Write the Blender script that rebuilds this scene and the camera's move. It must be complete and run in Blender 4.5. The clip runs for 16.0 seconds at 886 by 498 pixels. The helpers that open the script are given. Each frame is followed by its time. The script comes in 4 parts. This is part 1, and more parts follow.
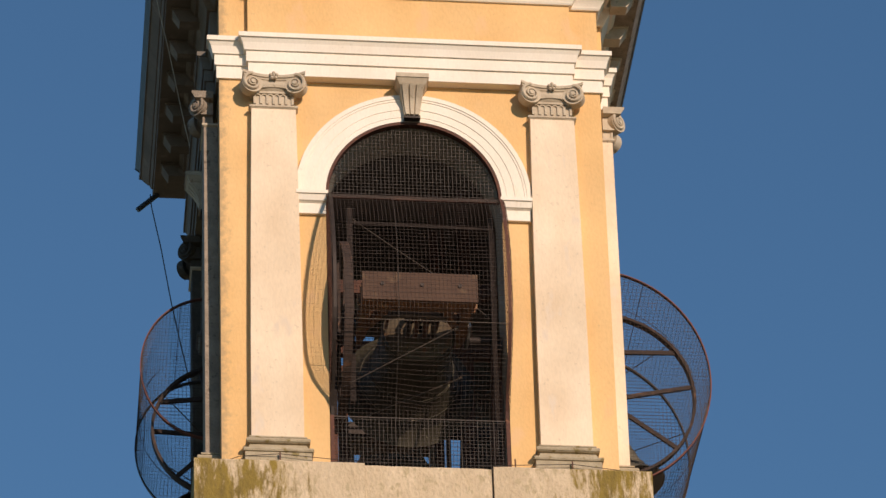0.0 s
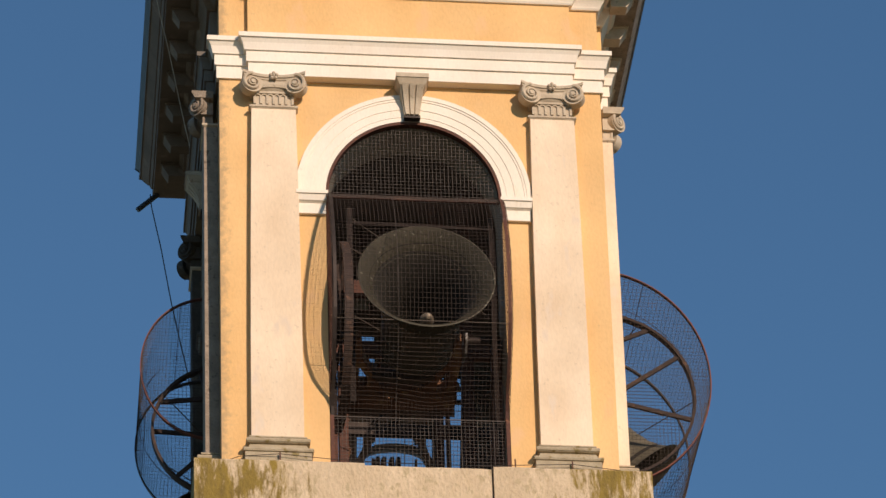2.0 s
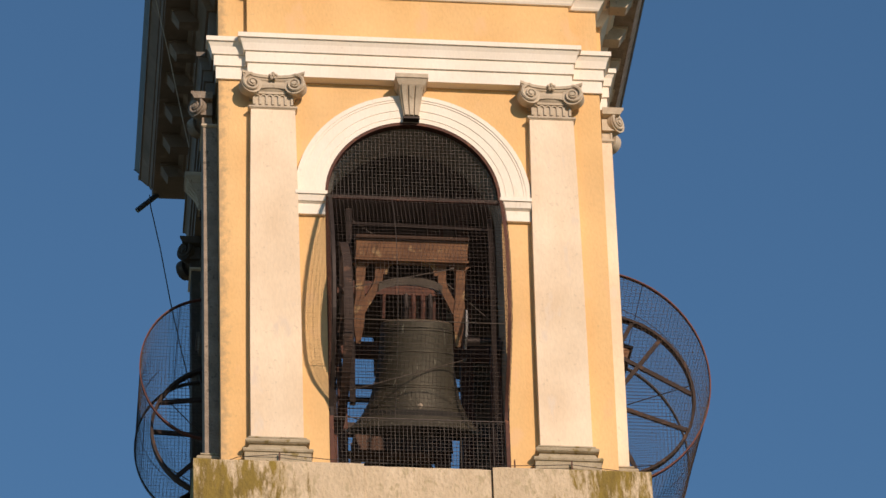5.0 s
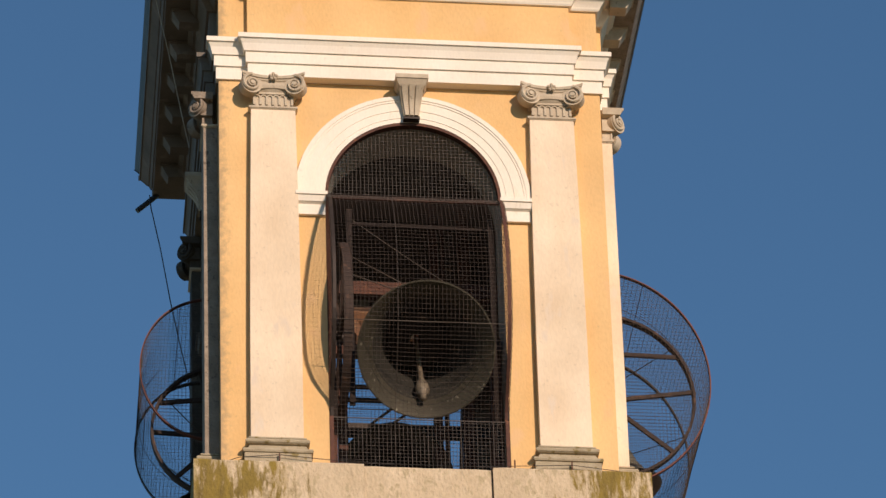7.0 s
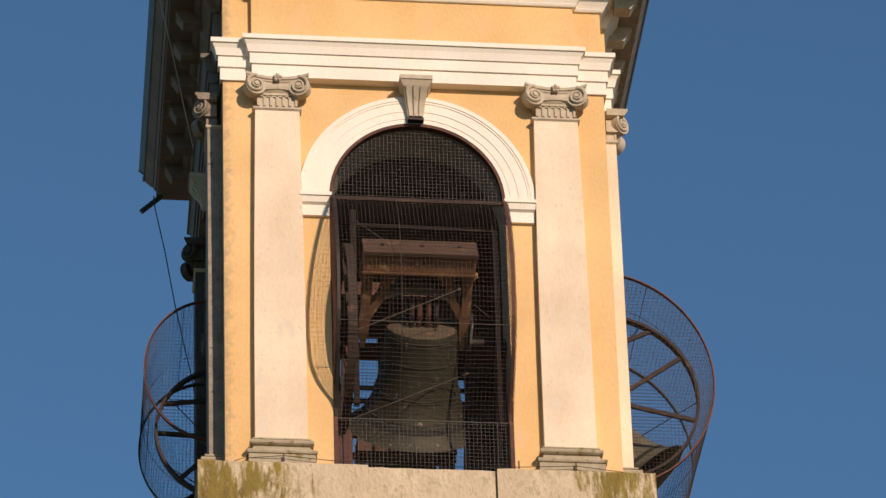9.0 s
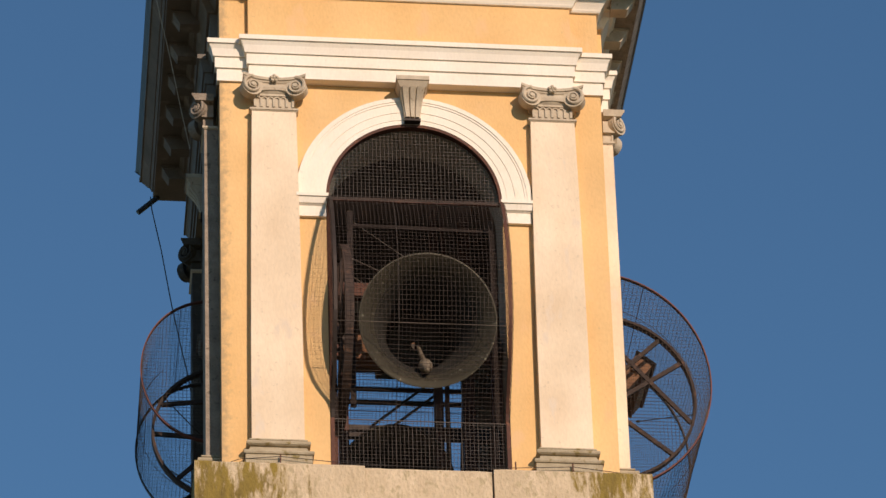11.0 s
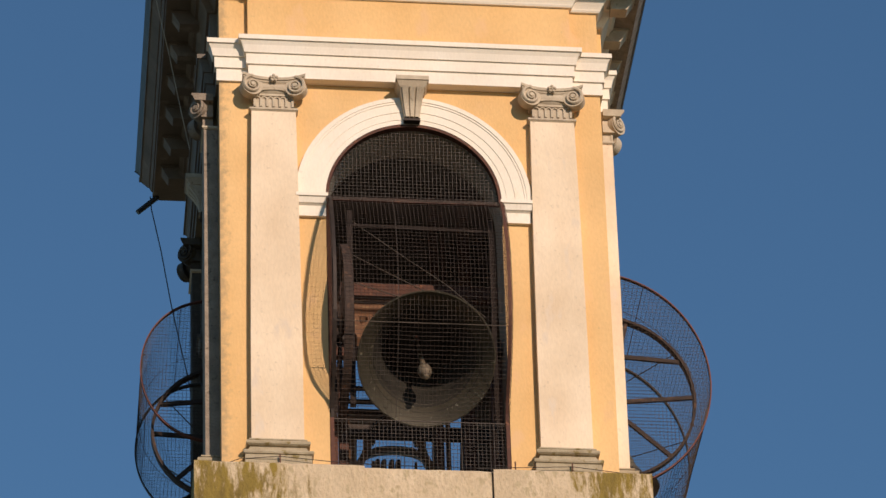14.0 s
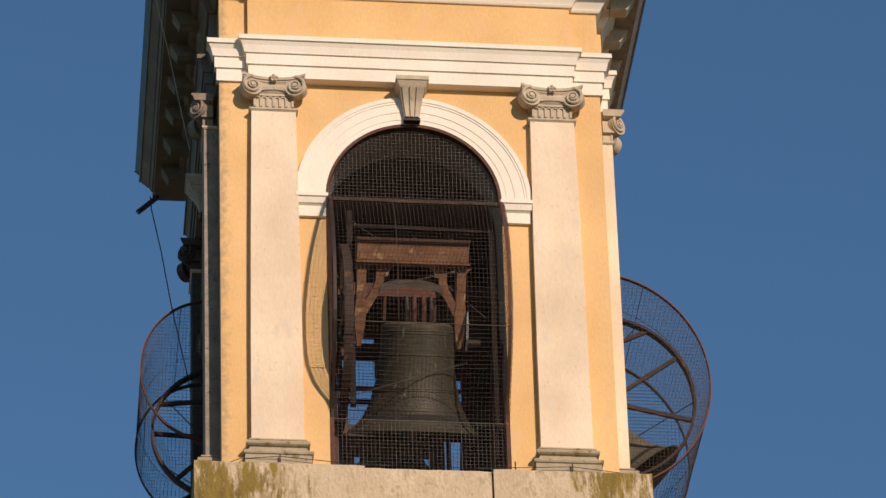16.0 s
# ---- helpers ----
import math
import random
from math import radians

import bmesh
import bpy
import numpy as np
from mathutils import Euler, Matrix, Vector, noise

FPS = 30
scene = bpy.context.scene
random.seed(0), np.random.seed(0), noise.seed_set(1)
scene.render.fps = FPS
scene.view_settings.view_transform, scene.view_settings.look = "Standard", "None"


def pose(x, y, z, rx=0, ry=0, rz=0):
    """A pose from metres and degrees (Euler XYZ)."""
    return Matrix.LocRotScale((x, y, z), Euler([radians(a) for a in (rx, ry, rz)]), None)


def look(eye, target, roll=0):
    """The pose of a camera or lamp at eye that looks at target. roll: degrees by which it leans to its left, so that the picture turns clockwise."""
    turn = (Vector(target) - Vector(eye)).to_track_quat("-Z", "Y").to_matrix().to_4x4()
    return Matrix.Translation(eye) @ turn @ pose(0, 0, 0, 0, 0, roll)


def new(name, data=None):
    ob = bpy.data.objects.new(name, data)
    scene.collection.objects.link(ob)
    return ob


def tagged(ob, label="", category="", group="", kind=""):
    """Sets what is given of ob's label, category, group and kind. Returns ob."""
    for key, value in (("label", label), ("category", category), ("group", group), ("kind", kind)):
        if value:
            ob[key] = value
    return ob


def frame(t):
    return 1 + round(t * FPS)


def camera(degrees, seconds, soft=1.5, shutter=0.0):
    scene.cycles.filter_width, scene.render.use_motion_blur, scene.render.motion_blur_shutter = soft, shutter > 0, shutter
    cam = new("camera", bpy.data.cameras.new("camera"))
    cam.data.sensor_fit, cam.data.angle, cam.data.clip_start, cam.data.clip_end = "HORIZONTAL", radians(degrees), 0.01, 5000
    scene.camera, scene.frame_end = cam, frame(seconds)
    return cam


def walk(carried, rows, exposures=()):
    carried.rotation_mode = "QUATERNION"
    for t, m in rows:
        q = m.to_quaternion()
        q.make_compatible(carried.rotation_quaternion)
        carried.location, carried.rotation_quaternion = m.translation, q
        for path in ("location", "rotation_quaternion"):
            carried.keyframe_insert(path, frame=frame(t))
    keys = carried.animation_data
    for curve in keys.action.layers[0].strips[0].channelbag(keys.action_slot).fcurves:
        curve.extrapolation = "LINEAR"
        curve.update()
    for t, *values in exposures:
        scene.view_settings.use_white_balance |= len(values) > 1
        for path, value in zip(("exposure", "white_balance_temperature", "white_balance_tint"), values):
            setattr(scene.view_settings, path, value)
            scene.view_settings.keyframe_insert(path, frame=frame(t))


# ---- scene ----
# ---------------------------------------------------------------- camera
EYE = Vector((-5.904, -46.112, -25.034))
RIGHT = Vector((0.99277, -0.11669, -0.02813))
UP = Vector((-0.03562, -0.51019, 0.85932))
BACK = -Vector((0.11463, 0.85211, 0.51066))
cam = camera(9.992, 16.0, soft=1.5, shutter=0.2)
BASE = Matrix.Translation(EYE) @ Matrix((RIGHT, UP, BACK)).transposed().to_4x4()


def aim(right, down):
    """The tripod head nudged: small turns in ten-thousandths of a radian."""
    return BASE @ Euler((down * 1.115e-4, right * 1.115e-4, 0)).to_matrix().to_4x4()


walk(cam, [(0.0, aim(0, 0)), (2.8, aim(0, 0)), (3.2, aim(-0.8, 0.4)), (4.2, aim(-1.2, 0.7)),
           (6.3, aim(-0.9, 1.5)), (8.0, aim(-0.8, 1.7)), (8.5, aim(0.8, 2.6)), (8.8, aim(3.6, 2.8)),
           (9.0, aim(6.4, 3.2)), (9.2, aim(10.8, 6.0)), (10.2, aim(6.0, 6.2)), (11.3, aim(0, 4.4)),
           (12.0, aim(0, 4.4)), (16.0, aim(0, 4.4))],
     exposures=[(0.0, -0.31), (9.2, -0.31), (12.3, -0.31), (12.9, -0.39), (16.0, -0.39)])

# ---------------------------------------------------------------- world and sun
SUN_TO = Vector((0.37, -1.0, 0.39)).normalized()
world = bpy.data.worlds.new("sky")
scene.world = world
world.use_nodes = True
nt = world.node_tree
sky = nt.nodes.new("ShaderNodeTexSky")
sky.sky_type = "NISHITA"
sky.sun_disc = False
sky.sun_elevation = math.asin(SUN_TO.z)
sky.sun_rotation = math.atan2(SUN_TO.x, SUN_TO.y)
sky.altitude = 100
sky.air_density = 1.0
sky.dust_density = 0.1
sky.ozone_density = 2.6
nt.nodes["Background"].inputs["Strength"].default_value = 0.10
grade = nt.nodes.new("ShaderNodeMix")
grade.data_type, grade.blend_type = "RGBA", "MULTIPLY"
grade.inputs[0].default_value = 1.0
grade.inputs[7].default_value = (0.805, 1.065, 1.185, 1)
nt.links.new(sky.outputs["Color"], grade.inputs[6])
nt.links.new(grade.outputs[2], nt.nodes["Background"].inputs["Color"])
lamp = bpy.data.lights.new("sun", "SUN")
lamp.energy = 5.0
lamp.angle = radians(0.6)
lamp.color = (1.0, 0.79, 0.63)
sun = new("sun", lamp)
sun.matrix_world = look(SUN_TO * 80, (0, 0, 0))


# ---------------------------------------------------------------- materials
def geo_plain(t, coords):
    """Unstretched object space."""
    m = t.nodes.new("ShaderNodeMapping")
    t.links.new(coords.outputs["Object"], m.inputs["Vector"])
    return m


def mat(name, colour, second=None, rough=0.8, metal=0.0, scale=3.0, fine=60.0, bump=0.25, dist=0.004,
        amount=0.5, third=None, third_scale=8.0, third_at=0.62, stretch=1.0, spec=0.3, grit=0.35, spots=0.0, blotch=0.0):
    """A surface in two tones at a broad scale, a third in patches, fine grain and relief."""
    m = bpy.data.materials.new(name)
    m.use_nodes = True
    t = m.node_tree
    b = t.nodes["Principled BSDF"]
    b.inputs["Roughness"].default_value = rough
    b.inputs["Metallic"].default_value = metal
    b.inputs["Specular IOR Level"].default_value = spec
    geo = t.nodes.new("ShaderNodeTexCoord")
    mp = t.nodes.new("ShaderNodeMapping")
    mp.inputs["Scale"].default_value = (1, 1, stretch)
    t.links.new(geo.outputs["Object"], mp.inputs["Vector"])

    def noise_tex(s, detail=4.0, vec=mp):
        n = t.nodes.new("ShaderNodeTexNoise")
        n.inputs["Scale"].default_value = s
        n.inputs["Detail"].default_value = detail
        t.links.new(vec.outputs[0], n.inputs["Vector"])
        return n.outputs["Fac"]

    def ramp(src, a, bb):
        r = t.nodes.new("ShaderNodeMapRange")
        r.inputs["From Min"].default_value, r.inputs["From Max"].default_value = a, bb
        t.links.new(src, r.inputs["Value"])
        return r.outputs["Result"]

    def mix(fac, ca, cb, blend="MIX"):
        x = t.nodes.new("ShaderNodeMix")
        x.data_type, x.blend_type = "RGBA", blend
        if isinstance(fac, float):
            x.inputs[0].default_value = fac
        else:
            t.links.new(fac, x.inputs[0])
        for i, c in ((6, ca), (7, cb)):
            if isinstance(c, tuple):
                x.inputs[i].default_value = (*c, 1)
            else:
                t.links.new(c, x.inputs[i])
        return x.outputs[2]

    second = second or tuple(c * 0.8 for c in colour)
    col = mix(ramp(noise_tex(scale), 0.5 - amount * 0.4, 0.5 + amount * 0.4), colour, second)
    grain = noise_tex(fine, 5.0)
    col = mix(grit, col, mix(ramp(grain, 0.3, 0.7), (0.75, 0.75, 0.75), (1.15, 1.15, 1.15)), "MULTIPLY")
    if blotch:
        broad = noise_tex(0.9, 5.0, geo_plain(t, geo))
        col = mix(blotch, col, mix(ramp(broad, 0.35, 0.65), (0.78, 0.74, 0.68), (1.1, 1.1, 1.1)), "MULTIPLY")
    if spots:
        fleck = noise_tex(23.0, 3.0, geo_plain(t, geo))
        col = mix(ramp(fleck, 0.665, 0.70), col, mix(spots, col, (0.22, 0.17, 0.12)))
    if third:
        col = mix(ramp(noise_tex(third_scale, 6.0), third_at, third_at + 0.08), col, third)
    t.links.new(col, b.inputs["Base Color"])
    bp = t.nodes.new("ShaderNodeBump")
    bp.inputs["Strength"].default_value = bump
    bp.inputs["Distance"].default_value = dist
    t.links.new(grain, bp.inputs["Height"])
    t.links.new(bp.outputs["Normal"], b.inputs["Normal"])
    return m


OCHRE = mat("ochre_plaster", (0.805, 0.53, 0.255), (0.76, 0.475, 0.205), 0.9, grit=0.20, spots=0.16, blotch=0.45, scale=1.3, fine=38, bump=0.35, dist=0.008,
            third=(0.75, 0.475, 0.24), third_scale=3.2, third_at=0.60, stretch=0.5)
CREAM = mat("cream_paint", (0.88, 0.81, 0.70), (0.86, 0.76, 0.63), 0.85, grit=0.16, spots=0.12, blotch=0.25, scale=2.0, fine=45, bump=0.25,
            third=(0.70, 0.58, 0.42), third_scale=5.0, third_at=0.70, stretch=0.35)
PINK = mat("pale_pilaster_paint", (0.85, 0.70, 0.525), (0.80, 0.63, 0.45), 0.88, grit=0.20, spots=0.16, blotch=0.55, scale=2.2, fine=40, bump=0.35, dist=0.006,
           third=(0.72, 0.59, 0.46), third_scale=6.0, third_at=0.62, stretch=0.4)
STONE = mat("weathered_stone", (0.60, 0.50, 0.37), (0.47, 0.38, 0.275), 0.92, scale=7.0, fine=80, bump=0.5, dist=0.006,
            third=(0.20, 0.155, 0.105), third_scale=11.0, third_at=0.66)
# Dark cornice plaster; the shade under the eaves is put into its colour.
CORNICE_SHADE = mat("shaded_cornice_plaster", (0.27, 0.21, 0.165), (0.19, 0.15, 0.115), 0.92, scale=2.5, fine=50, bump=0.3,
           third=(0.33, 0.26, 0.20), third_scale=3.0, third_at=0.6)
MESH = mat("dark_rusted_mesh", (0.078, 0.056, 0.046), (0.056, 0.04, 0.033), 0.7, 0.2, scale=14.0, fine=150, bump=0.2,
           third=(0.11, 0.075, 0.055), third_scale=6.0, third_at=0.62)
RUST = mat("rusty_iron", (0.125, 0.052, 0.034), (0.085, 0.040, 0.030), 0.72, 0.25, scale=9.0, fine=120, bump=0.4,
           third=(0.20, 0.085, 0.045), third_scale=16.0, third_at=0.6)
WIRE = mat("rusty_wire", (0.105, 0.086, 0.075), (0.07, 0.057, 0.05), 0.6, 0.35, scale=14.0, fine=150, bump=0.2)
REDIRON = mat("red_rust_iron", (0.20, 0.07, 0.048), (0.14, 0.05, 0.04), 0.7, 0.2, scale=7.0, fine=120, bump=0.4)
DARKIRON = mat("dark_iron", (0.055, 0.042, 0.036), (0.04, 0.03, 0.026), 0.6, 0.5, scale=8.0, fine=100, bump=0.3)
WHEEL_IRON = mat("brown_wheel_iron", (0.066, 0.042, 0.033), (0.045, 0.03, 0.024), 0.75, 0.2, scale=8.0, fine=100, bump=0.3,
                 third=(0.13, 0.07, 0.045), third_scale=9.0, third_at=0.6)
STAY = mat("dull_stay_iron", (0.115, 0.09, 0.07), (0.08, 0.06, 0.048), 0.7, 0.2, scale=8.0, fine=80, bump=0.3)
BEAM = mat("rust_red_headstock", (0.26, 0.13, 0.066), (0.155, 0.074, 0.042), 0.8, 0.0, scale=5.0, fine=70, bump=0.5, dist=0.006,
           third=(0.38, 0.24, 0.12), third_scale=7.0, third_at=0.58)
BRONZE = mat("green_bronze", (0.078, 0.066, 0.044), (0.052, 0.045, 0.030), 0.6, 0.3, scale=5.0, fine=70, bump=0.35, dist=0.005,
             third=(0.21, 0.19, 0.14), third_scale=24.0, third_at=0.63, stretch=0.14)
# Lighter copy of BRONZE; sunlight on the east bell is put into its colour.
SUNLIT_BRONZE = mat("sunlit_green_bronze", (0.17, 0.145, 0.10), (0.115, 0.098, 0.066), 0.65, 0.15, scale=5.0, fine=70, bump=0.35, dist=0.005,
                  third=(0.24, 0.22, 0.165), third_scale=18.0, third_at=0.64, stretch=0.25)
LID = mat("brown_headstock_lid", (0.105, 0.058, 0.037), (0.078, 0.042, 0.028), 0.8, 0.0, scale=4.0, fine=70, bump=0.5, dist=0.006,
          third=(0.135, 0.08, 0.047), third_scale=6.0, third_at=0.6)
BELL_DUST = mat("dusty_bell_top", (0.115, 0.088, 0.055), (0.08, 0.056, 0.034), 0.95, scale=6.0, fine=60, bump=0.6, dist=0.008,
                third=(0.17, 0.08, 0.042), third_scale=5.0, third_at=0.57)
# Darker bronze for the hollow of the bell, its shade put into colour.
BELL_INSIDE = mat("shaded_bell_inside", (0.036, 0.032, 0.025), (0.026, 0.023, 0.018), 0.8, 0.2, scale=6.0, fine=70, bump=0.3)
# Inside faces: the belfry's own shade is put into this dark plaster.
LINING = mat("dark_lining_plaster", (0.15, 0.12, 0.09), (0.10, 0.08, 0.06), 0.95, scale=1.6, fine=35, bump=0.5, dist=0.01)
TIMBER = mat("old_floor_timber", (0.11, 0.08, 0.055), (0.075, 0.055, 0.04), 0.85, scale=4.0, fine=60, bump=0.4)
TILE = mat("clay_roof_tile", (0.33, 0.16, 0.10), (0.25, 0.12, 0.075), 0.9, scale=6.0, fine=60, bump=0.4)
BRICK = mat("shaft_brickwork", (0.40, 0.24, 0.15), (0.32, 0.18, 0.115), 0.9, scale=4.0, fine=50, bump=0.5)
EARTH = mat("ground_gravel_grass", (0.11, 0.12, 0.06), (0.16, 0.14, 0.10), 0.95, scale=0.05, fine=9.0, bump=0.3)
CLAPPER = mat("worn_clapper_iron", (0.30, 0.24, 0.17), (0.20, 0.155, 0.11), 0.55, 0.4, scale=12.0, fine=90, bump=0.3)
YOKE = mat("grey_brown_iron", (0.125, 0.10, 0.078), (0.085, 0.066, 0.05), 0.7, 0.2, scale=8.0, fine=80, bump=0.4)
LEAD_PALE = mat("pale_grey_iron", (0.33, 0.31, 0.29), (0.24, 0.225, 0.21), 0.6, 0.3, scale=9.0, fine=70, bump=0.3)
SOOT = mat("sooty_red_iron", (0.027, 0.016, 0.012), (0.018, 0.011, 0.008), 0.8, 0.1, scale=8.0, fine=100, bump=0.4)
LEAD = mat("grey_zinc_gutter", (0.085, 0.08, 0.08), (0.06, 0.057, 0.055), 0.5, 0.6, scale=5.0, fine=70, bump=0.2)
CABLE = mat("dark_cable", (0.05, 0.045, 0.04), (0.035, 0.03, 0.028), 0.6, 0.3, scale=20.0, fine=100, bump=0.1)
PALE_WIRE = mat("pale_cable_sheath", (0.72, 0.68, 0.60), (0.62, 0.58, 0.50), 0.6, scale=20.0, fine=100, bump=0.1)


def stain_corner(m):
    """Grey-brown weathering that creeps in from the tower's west corner."""
    t = m.node_tree
    b = t.nodes["Principled BSDF"]
    old = b.inputs["Base Color"].links[0].from_socket
    co = t.nodes.new("ShaderNodeTexCoord")
    sep = t.nodes.new("ShaderNodeSeparateXYZ")
    t.links.new(co.outputs["Object"], sep.inputs[0])
    reach = t.nodes.new("ShaderNodeMapRange")
    reach.inputs["From Min"].default_value, reach.inputs["From Max"].default_value = -2.09, -1.90
    reach.inputs["To Min"].default_value, reach.inputs["To Max"].default_value = 0.22, -0.15
    t.links.new(sep.outputs["X"], reach.inputs["Value"])
    n = t.nodes.new("ShaderNodeTexNoise")
    n.inputs["Scale"].default_value = 9.0
    n.inputs["Detail"].default_value = 9.0
    n.inputs["Roughness"].default_value = 0.7
    t.links.new(co.outputs["Object"], n.inputs["Vector"])
    add = t.nodes.new("ShaderNodeMath")
    t.links.new(n.outputs["Fac"], add.inputs[0])
    t.links.new(reach.outputs[0], add.inputs[1])
    r = t.nodes.new("ShaderNodeMapRange")
    r.inputs["From Min"].default_value, r.inputs["From Max"].default_value = 0.52, 0.72
    r.inputs["To Max"].default_value = 0.75
    t.links.new(add.outputs[0], r.inputs["Value"])
    x = t.nodes.new("ShaderNodeMix")
    x.data_type = "RGBA"
    x.inputs[7].default_value = (0.42, 0.29, 0.16, 1)
    t.links.new(r.outputs[0], x.inputs[0])
    t.links.new(old, x.inputs[6])
    t.links.new(x.outputs[2], b.inputs["Base Color"])


stain_corner(OCHRE)


def ledge_material():
    """Limestone with vertical runs of dirt and yellow-green lichen."""
    m = mat("mossy_limestone", (0.66, 0.52, 0.355), (0.54, 0.415, 0.27), 0.95, scale=5.0, fine=32, bump=1.0, dist=0.02, grit=0.4,
            third=(0.47, 0.37, 0.23), third_scale=15.0, third_at=0.57, stretch=0.6)
    t = m.node_tree
    b = t.nodes["Principled BSDF"]
    old = b.inputs["Base Color"].links[0].from_socket
    geo = t.nodes.new("ShaderNodeTexCoord")
    mp = t.nodes.new("ShaderNodeMapping")
    mp.inputs["Scale"].default_value = (1.0, 1.0, 0.22)
    t.links.new(geo.outputs["Object"], mp.inputs["Vector"])
    streak = t.nodes.new("ShaderNodeTexNoise")
    streak.inputs["Scale"].default_value = 6.0
    streak.inputs["Detail"].default_value = 12.0
    streak.inputs["Roughness"].default_value = 0.74
    t.links.new(mp.outputs[0], streak.inputs["Vector"])
    # lichen is thick at the two ends of the ledge and thin in the middle
    sep = t.nodes.new("ShaderNodeSeparateXYZ")
    t.links.new(geo.outputs["Object"], sep.inputs[0])
    ab = t.nodes.new("ShaderNodeMath")
    ab.operation = "ABSOLUTE"
    t.links.new(sep.outputs["X"], ab.inputs[0])
    near = t.nodes.new("ShaderNodeMapRange")
    near.inputs["From Min"].default_value, near.inputs["From Max"].default_value = 0.6, 2.3
    near.inputs["To Min"].default_value, near.inputs["To Max"].default_value = -0.12, 0.13
    t.links.new(ab.outputs[0], near.inputs["Value"])
    add = t.nodes.new("ShaderNodeMath")
    t.links.new(streak.outputs["Fac"], add.inputs[0])
    t.links.new(near.outputs[0], add.inputs[1])
    r = t.nodes.new("ShaderNodeMapRange")
    r.inputs["From Min"].default_value, r.inputs["From Max"].default_value = 0.50, 0.59
    t.links.new(add.outputs[0], r.inputs["Value"])
    x = t.nodes.new("ShaderNodeMix")
    x.data_type = "RGBA"
    t.links.new(r.outputs[0], x.inputs[0])
    t.links.new(old, x.inputs[6])
    tone = t.nodes.new("ShaderNodeMix")
    tone.data_type = "RGBA"
    tone.inputs[6].default_value = (0.28, 0.195, 0.042, 1)
    tone.inputs[7].default_value = (0.165, 0.115, 0.035, 1)
    mottle = t.nodes.new("ShaderNodeTexNoise")
    mottle.inputs["Scale"].default_value = 11.0
    mottle.inputs["Detail"].default_value = 11.0
    mottle.inputs["Roughness"].default_value = 0.7
    t.links.new(mp.outputs[0], mottle.inputs["Vector"])
    spread = t.nodes.new("ShaderNodeMapRange")
    spread.inputs["From Min"].default_value, spread.inputs["From Max"].default_value = 0.38, 0.66
    t.links.new(mottle.outputs["Fac"], spread.inputs["Value"])
    t.links.new(spread.outputs[0], tone.inputs[0])
    t.links.new(tone.outputs[2], x.inputs[7])
    t.links.new(x.outputs[2], b.inputs["Base Color"])
    return m


MOSS = ledge_material()
REVEAL = mat("bare_reveal_plaster", (0.46, 0.41, 0.34), (0.36, 0.32, 0.26), 0.95, scale=2.0, fine=40, bump=0.5, dist=0.008)
BASE_STONE = mat("lichened_base_stone", (0.47, 0.39, 0.27), (0.36, 0.29, 0.19), 0.95, scale=8.0, fine=60, bump=0.8, dist=0.01,
                 third=(0.25, 0.19, 0.08), third_scale=12.0, third_at=0.57)
# Far west pilaster: its shade is put into this near-black stone colour.
SHADE_STONE = mat("shaded_stone", (0.10, 0.085, 0.07), (0.065, 0.055, 0.046), 0.95, scale=6.0, fine=40, bump=0.8, dist=0.01,
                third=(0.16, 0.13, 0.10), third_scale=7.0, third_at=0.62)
ROUGH = mat("rough_grey_stone", (0.36, 0.29, 0.225), (0.25, 0.20, 0.155), 0.95, scale=9.0, fine=40, bump=0.9, dist=0.012,
            third=(0.16, 0.125, 0.095), third_scale=14.0, third_at=0.6)
# Darker plaster for the west mouldings; that side's shade is in the colour.
SHADE_PLASTER = mat("shaded_grey_plaster", (0.24, 0.205, 0.17), (0.17, 0.145, 0.12), 0.93, scale=2.0, fine=45, bump=0.4,
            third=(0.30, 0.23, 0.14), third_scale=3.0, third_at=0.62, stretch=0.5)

# ---------------------------------------------------------------- building helpers
HALF = 2.085          # half the tower's width
SPRING, RAD = 3.22, 0.95   # arch springing height and radius
SKEW = 0.033          # the tower is a little out of square
LEDGE = -0.18         # top of the ledge
GROUND = -26.6
ORIGIN = {}


def thing(name, label, category, at=(0, 0, 0), group="", kind=""):
    ob = new(name)
    ob.location = at
    ORIGIN[ob.name] = Vector(at)
    return tagged(ob, label, category, group, kind)


def part(name, bm, material, parent, label="", smooth=False, kind=""):
    """Links a bmesh as one mesh under a thing or part; meshes under a still thing are in world metres."""
    bmesh.ops.recalc_face_normals(bm, faces=bm.faces)
    me = bpy.data.meshes.new(name)
    bm.to_mesh(me)
    bm.free()
    me.materials.append(material)
    if smooth:
        me.shade_smooth()
        me.set_sharp_from_angle(angle=radians(38))
    ob = new(name, me)
    if parent:
        ob.parent = parent
        if parent.name in ORIGIN:
            ob.matrix_parent_inverse = Matrix.Translation(-ORIGIN[parent.name])
    return tagged(ob, label, kind=kind)


def face_matrix(k):
    """Front (0), east (1), back (2), west (3) face of the tower, about its upright axis."""
    c = Vector((0, HALF, 0))
    return Matrix.Translation(c) @ Matrix.Rotation(radians(90 * k), 4, "Z") @ Matrix.Translation(-c)


def settle(bm, k=0):
    """Turn to face k and lean the plan out of square."""
    bm.transform(face_matrix(k))
    for v in bm.verts:
        v.co.x += SKEW * v.co.y
    return bm


def box(bm, x0, x1, y0, y1, z0, z1):
    return frustum(bm, (x0, x1, y0, y1), (x0, x1, y0, y1), z0, z1)


